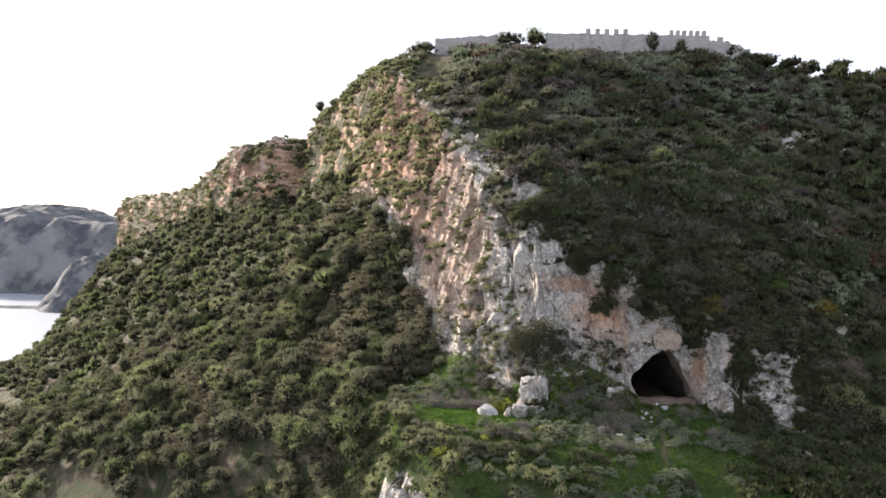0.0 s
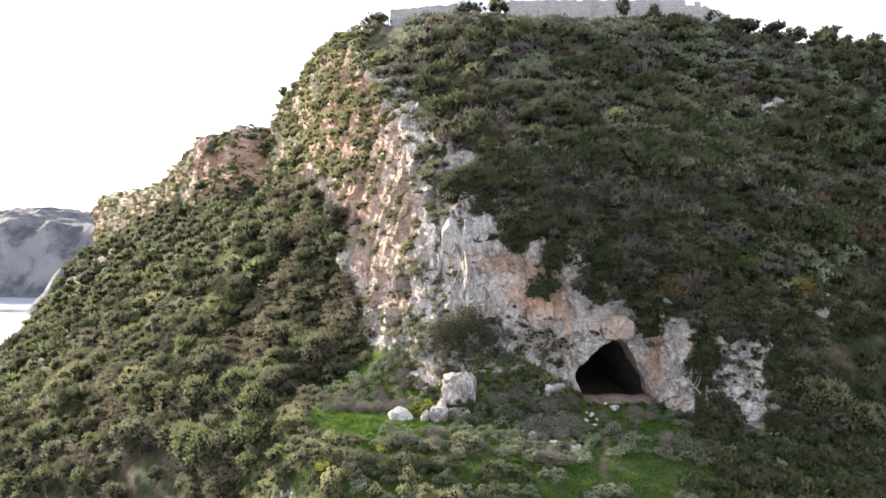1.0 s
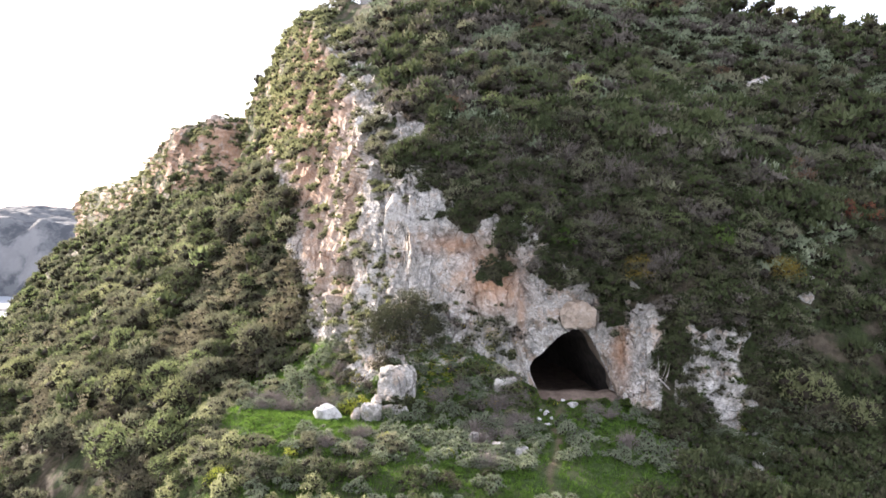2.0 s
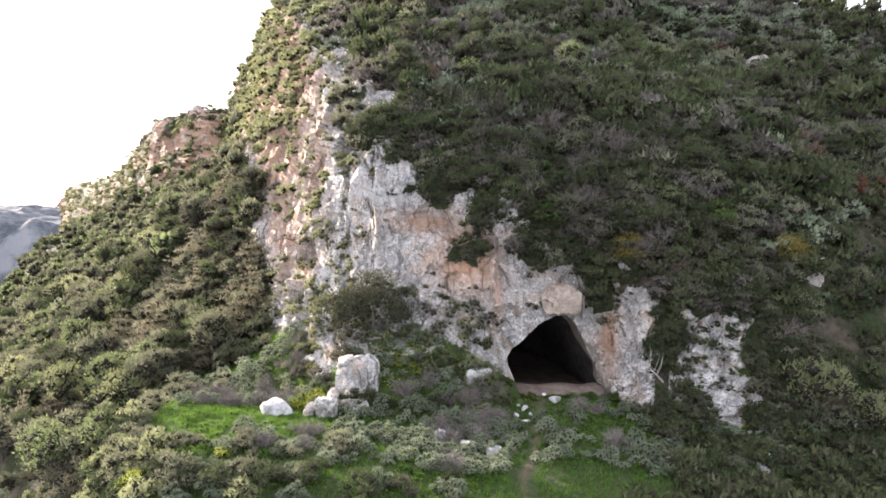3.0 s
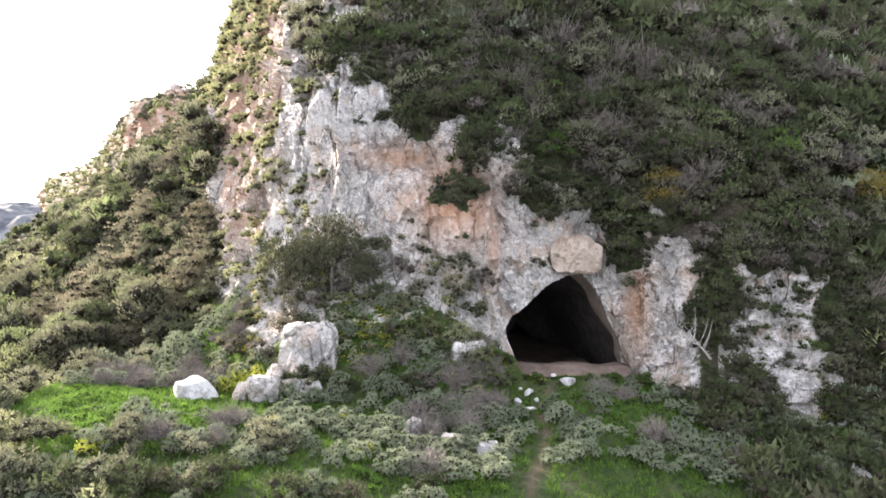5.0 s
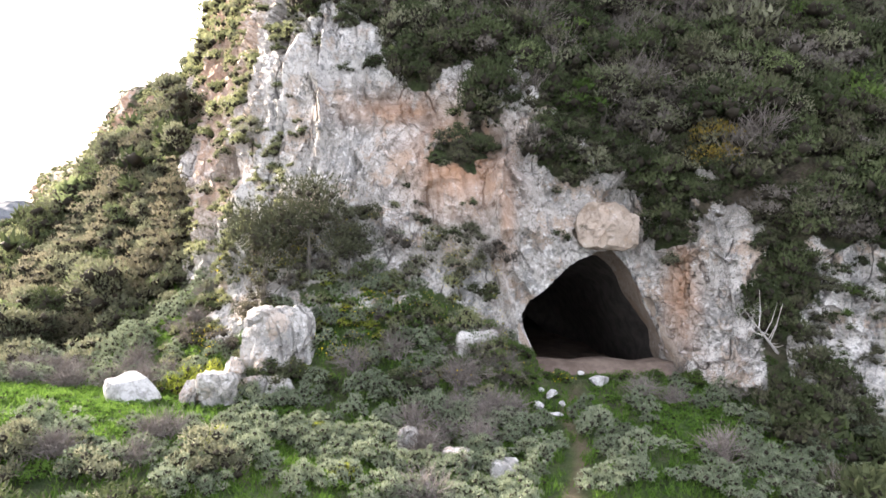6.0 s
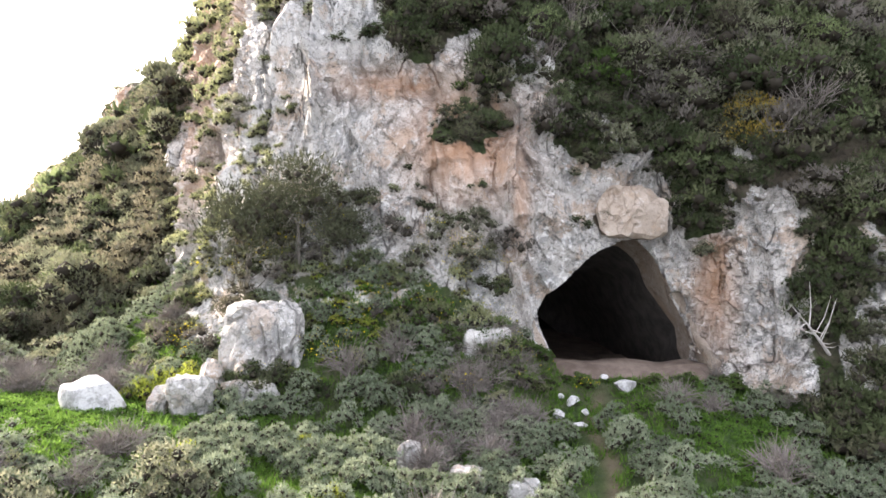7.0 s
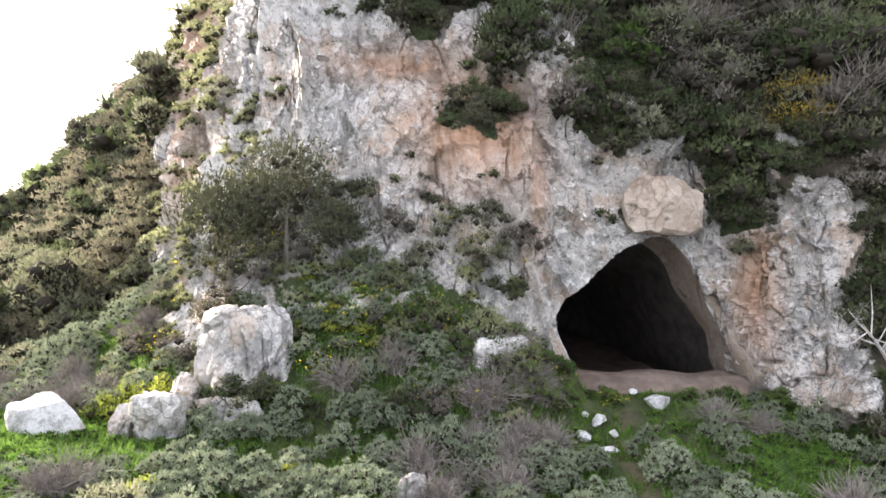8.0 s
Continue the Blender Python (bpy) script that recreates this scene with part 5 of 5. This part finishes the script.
for x, y, s in ((-4.5, 70.0, 2.3), (-2.6, 71.6, 2.0), (-5.4, 67.4, 1.8), (-1.0, 72.6, 1.6)):
    K_SAGE.put(at_ground(x, y), s, 0.9, label="large rounded grey-green bush at the edge of the wood")
for x, y, r, seed in ((35.0, 58.8, 0.5, 71), (35.4, 57.9, 0.42, 72), (34.7, 56.9, 0.36, 73)):
    stone("rock", x, y, (r, r * 0.8, r), seed * 31, "small whitish rock among the dark bushes of the slope", seed, M_BLOCK, 0.1, "rocks on the slope")
K_BARE.put(face_on(39.4, -13.8), 1.8, 1.0, label="leafless pinkish-grey bush on the steep slope")
# yellow flowers in the bank
spots = scatter(240, 7.6, 10.4, 3.2, 4.2, 2.0, lambda p: patch(p, 0.5, 40) > 0.08 and not (19.6 < p[0] < 28.5 and p[1] > 63.6))
dots = [np.array(p) + (rng.normal() * 0.25, rng.normal() * 0.25 - 0.35, 0.45 + 0.35 * rng.random()) for p in spots for _ in range(7)]
fv = np.concatenate([np.array([d + rng.normal(size=3) * 0.022 for _ in range(3)]) for d in dots])
tagged(new("flowers", add_mesh("flowers", fv, np.arange(len(fv)).reshape(-1, 3), [BLOOM], tint=np.full(len(fv), 0.5))), "small yellow flowers over the green bank", "flowers", kind="stuff")

# trees about the castle and on the far bluffs
K_CAROB.put((19.4, 132.0, 38.2), 1.5, 1.05, label="grey-green tree in the gap of the castle wall", sink=0.5)
K_CAROB.put((12.8, 133.5, 38.2), 1.3, label="grey-green tree in the gap of the castle wall")
K_CAROB.put((15.6, 133.0, 38.0), 1.2, label="grey-green tree in the gap of the castle wall")
K_RUST.put((45.2, 131.8, 41.2), 1.1, 1.2, label="round bush of bare pinkish twigs above the castle wall")
for x, y, s in ((41.4, 124.5, 0.9), (47.5, 124.8, 0.7)):
    K_OAK.put(at_ground(x, y), s, 1.6, label="dark pointed cypress before the castle wall")
for x, y, s in ((-5.5, 131.5, 1.7), (-3.0, 131.0, 1.2), (3.5, 130.5, 1.5), (7.5, 131.0, 1.2), (14.0, 129.5, 1.3), (17.0, 128.0, 1.2), (24.0, 126.5, 1.0), (33.0, 126.3, 0.9), (55.8, 127.5, 1.4), (59.0, 127.2, 1.5)):
    (K_OLIVE if x < 20 else K_SCRUB).put(at_ground(x, y), s, 0.9)
for x, y, s in ((62.5, 128.0, 1.0), (65.0, 127.0, 1.1), (68.0, 129.0, 1.1)):
    K_OAK.put(at_ground(x, y), s)
K_RUST.put(at_ground(8.5, 122.0), 1.7, 0.9)
K_RUST.put(at_ground(16.0, 118.0), 1.2, 0.9)
K_RUST.put(at_ground(27.0, 103.0), 1.6, 0.9)
K_CAROB.put(at_ground(-39.0, 193.5), 1.3, 0.9)
K_PINE.put(at_ground(-60.5, 216.5), 0.8)

# ------------------------------------------------------------ the castle


def wall_material():
    m, n, l, b = material("old_masonry")
    br = n.new("ShaderNodeTexBrick")
    br.inputs["Scale"].default_value = 1.0
    br.inputs["Brick Width"].default_value = 0.7
    br.inputs["Row Height"].default_value = 0.36
    br.inputs["Mortar Size"].default_value = 0.03
    br.inputs["Color1"].default_value = (0.36, 0.345, 0.32, 1)
    br.inputs["Color2"].default_value = (0.46, 0.44, 0.41, 1)
    br.inputs["Mortar"].default_value = (0.21, 0.20, 0.185, 1)
    g = n.new("ShaderNodeNewGeometry")
    sx = n.new("ShaderNodeSeparateXYZ")
    cx = n.new("ShaderNodeCombineXYZ")
    l.new(g.outputs["Position"], sx.inputs[0])
    l.new(sx.outputs["X"], cx.inputs[0])
    l.new(sx.outputs["Z"], cx.inputs[1])
    l.new(cx.outputs[0], br.inputs["Vector"])
    c = mixed(n, l, ramp(n, l, noise_of(n, l, 0.5, 6, 0.7, (1, 1, 0.4)), 0.5, 0.72, 0, 0.7), br.outputs["Color"], (0.16, 0.155, 0.14))
    l.new(c, b.inputs["Base Color"])
    bumped(n, l, b, noise_of(n, l, 2.0, 6, 0.7), 0.8, 0.2)
    return m


M_WALL = wall_material()


def rampart(name, x0, x1, y0, y1, top, label, merlons=(), ragged=0.3, base=33.0):
    """A length of wall with a worn top; merlons are (x, width, height)."""
    n = max(8, int((x1 - x0) / 0.4))
    bm = bmesh.new()
    rows = []
    for i in range(n + 1):
        t = i / n
        x, y = x0 + (x1 - x0) * t, y0 + (y1 - y0) * t
        z = top(t) + ragged * noise.fractal(Vector((x * 0.5, 3, 1)), 1, 2, 4)
        rows.append([bm.verts.new((x, y + a, b)) for a, b in ((0, base), (0.12, (base + z) / 2), (0.18, z), (1.5, z - 0.1), (1.6, base))])
    for a, b in zip(rows, rows[1:]):
        for k in range(4):
            bm.faces.new((a[k], b[k], b[k + 1], a[k + 1]))
    bm.faces.new(rows[0])
    bm.faces.new(rows[-1][::-1])
    bmesh.ops.recalc_face_normals(bm, faces=bm.faces)
    me = bpy.data.meshes.new(name)
    bm.to_mesh(me)
    bm.free()
    me.materials.append(M_WALL)
    ob = tagged(new(name, me), label, "wall", "castle walls")
    for x, w, h in merlons:
        t = (x - x0) / (x1 - x0)
        bm = bmesh.new()
        bmesh.ops.create_cube(bm, size=1)
        for v in bm.verts:
            v.co = Vector((x + v.co.x * w, y0 + (y1 - y0) * t + 0.65 + v.co.y * 0.7, top(t) - 0.3 + (v.co.z + 0.5) * (h + 0.3) + 0.08 * noise.noise(v.co * 3 + Vector((x, 0, 0)))))
        bmesh.ops.bevel(bm, geom=bm.edges[:], offset=0.05, segments=1, affect="EDGES")
        mm = bpy.data.meshes.new("merlon")
        bm.to_mesh(mm)
        bm.free()
        mm.materials.append(M_WALL)
        k = new("merlon", mm)
        k.parent = ob
    return ob


rampart("castle_wall", 21.2, 55.0, 130.0, 128.6, lambda t: 42.4 - 0.5 * t, "weathered grey stone castle curtain wall with battlements",
        [(29.9 + 1.95 * i, 0.95, 1.15) for i in range(5)] + [(47.2 + 1.35 * i, 0.8, 1.1) for i in range(6)])
rampart("castle_wall", -2.5, 11.0, 135.0, 133.0, lambda t: 42.4 + 0.5 * t, "ruined end of the castle wall with a crumbling top", (), 0.5)
rampart("castle_wall", 11.0, 21.2, 133.0, 130.6, lambda t: 40.6 - 0.6 * t, "low ruined stretch of castle wall half buried in bushes", (), 0.9)
rampart("castle_wall", 55.0, 64.0, 128.6, 129.4, lambda t: 41.2 - 1.5 * t, "broken grey stretch of castle wall on the ridge", [(57.4, 1.3, 1.0)], 0.7)
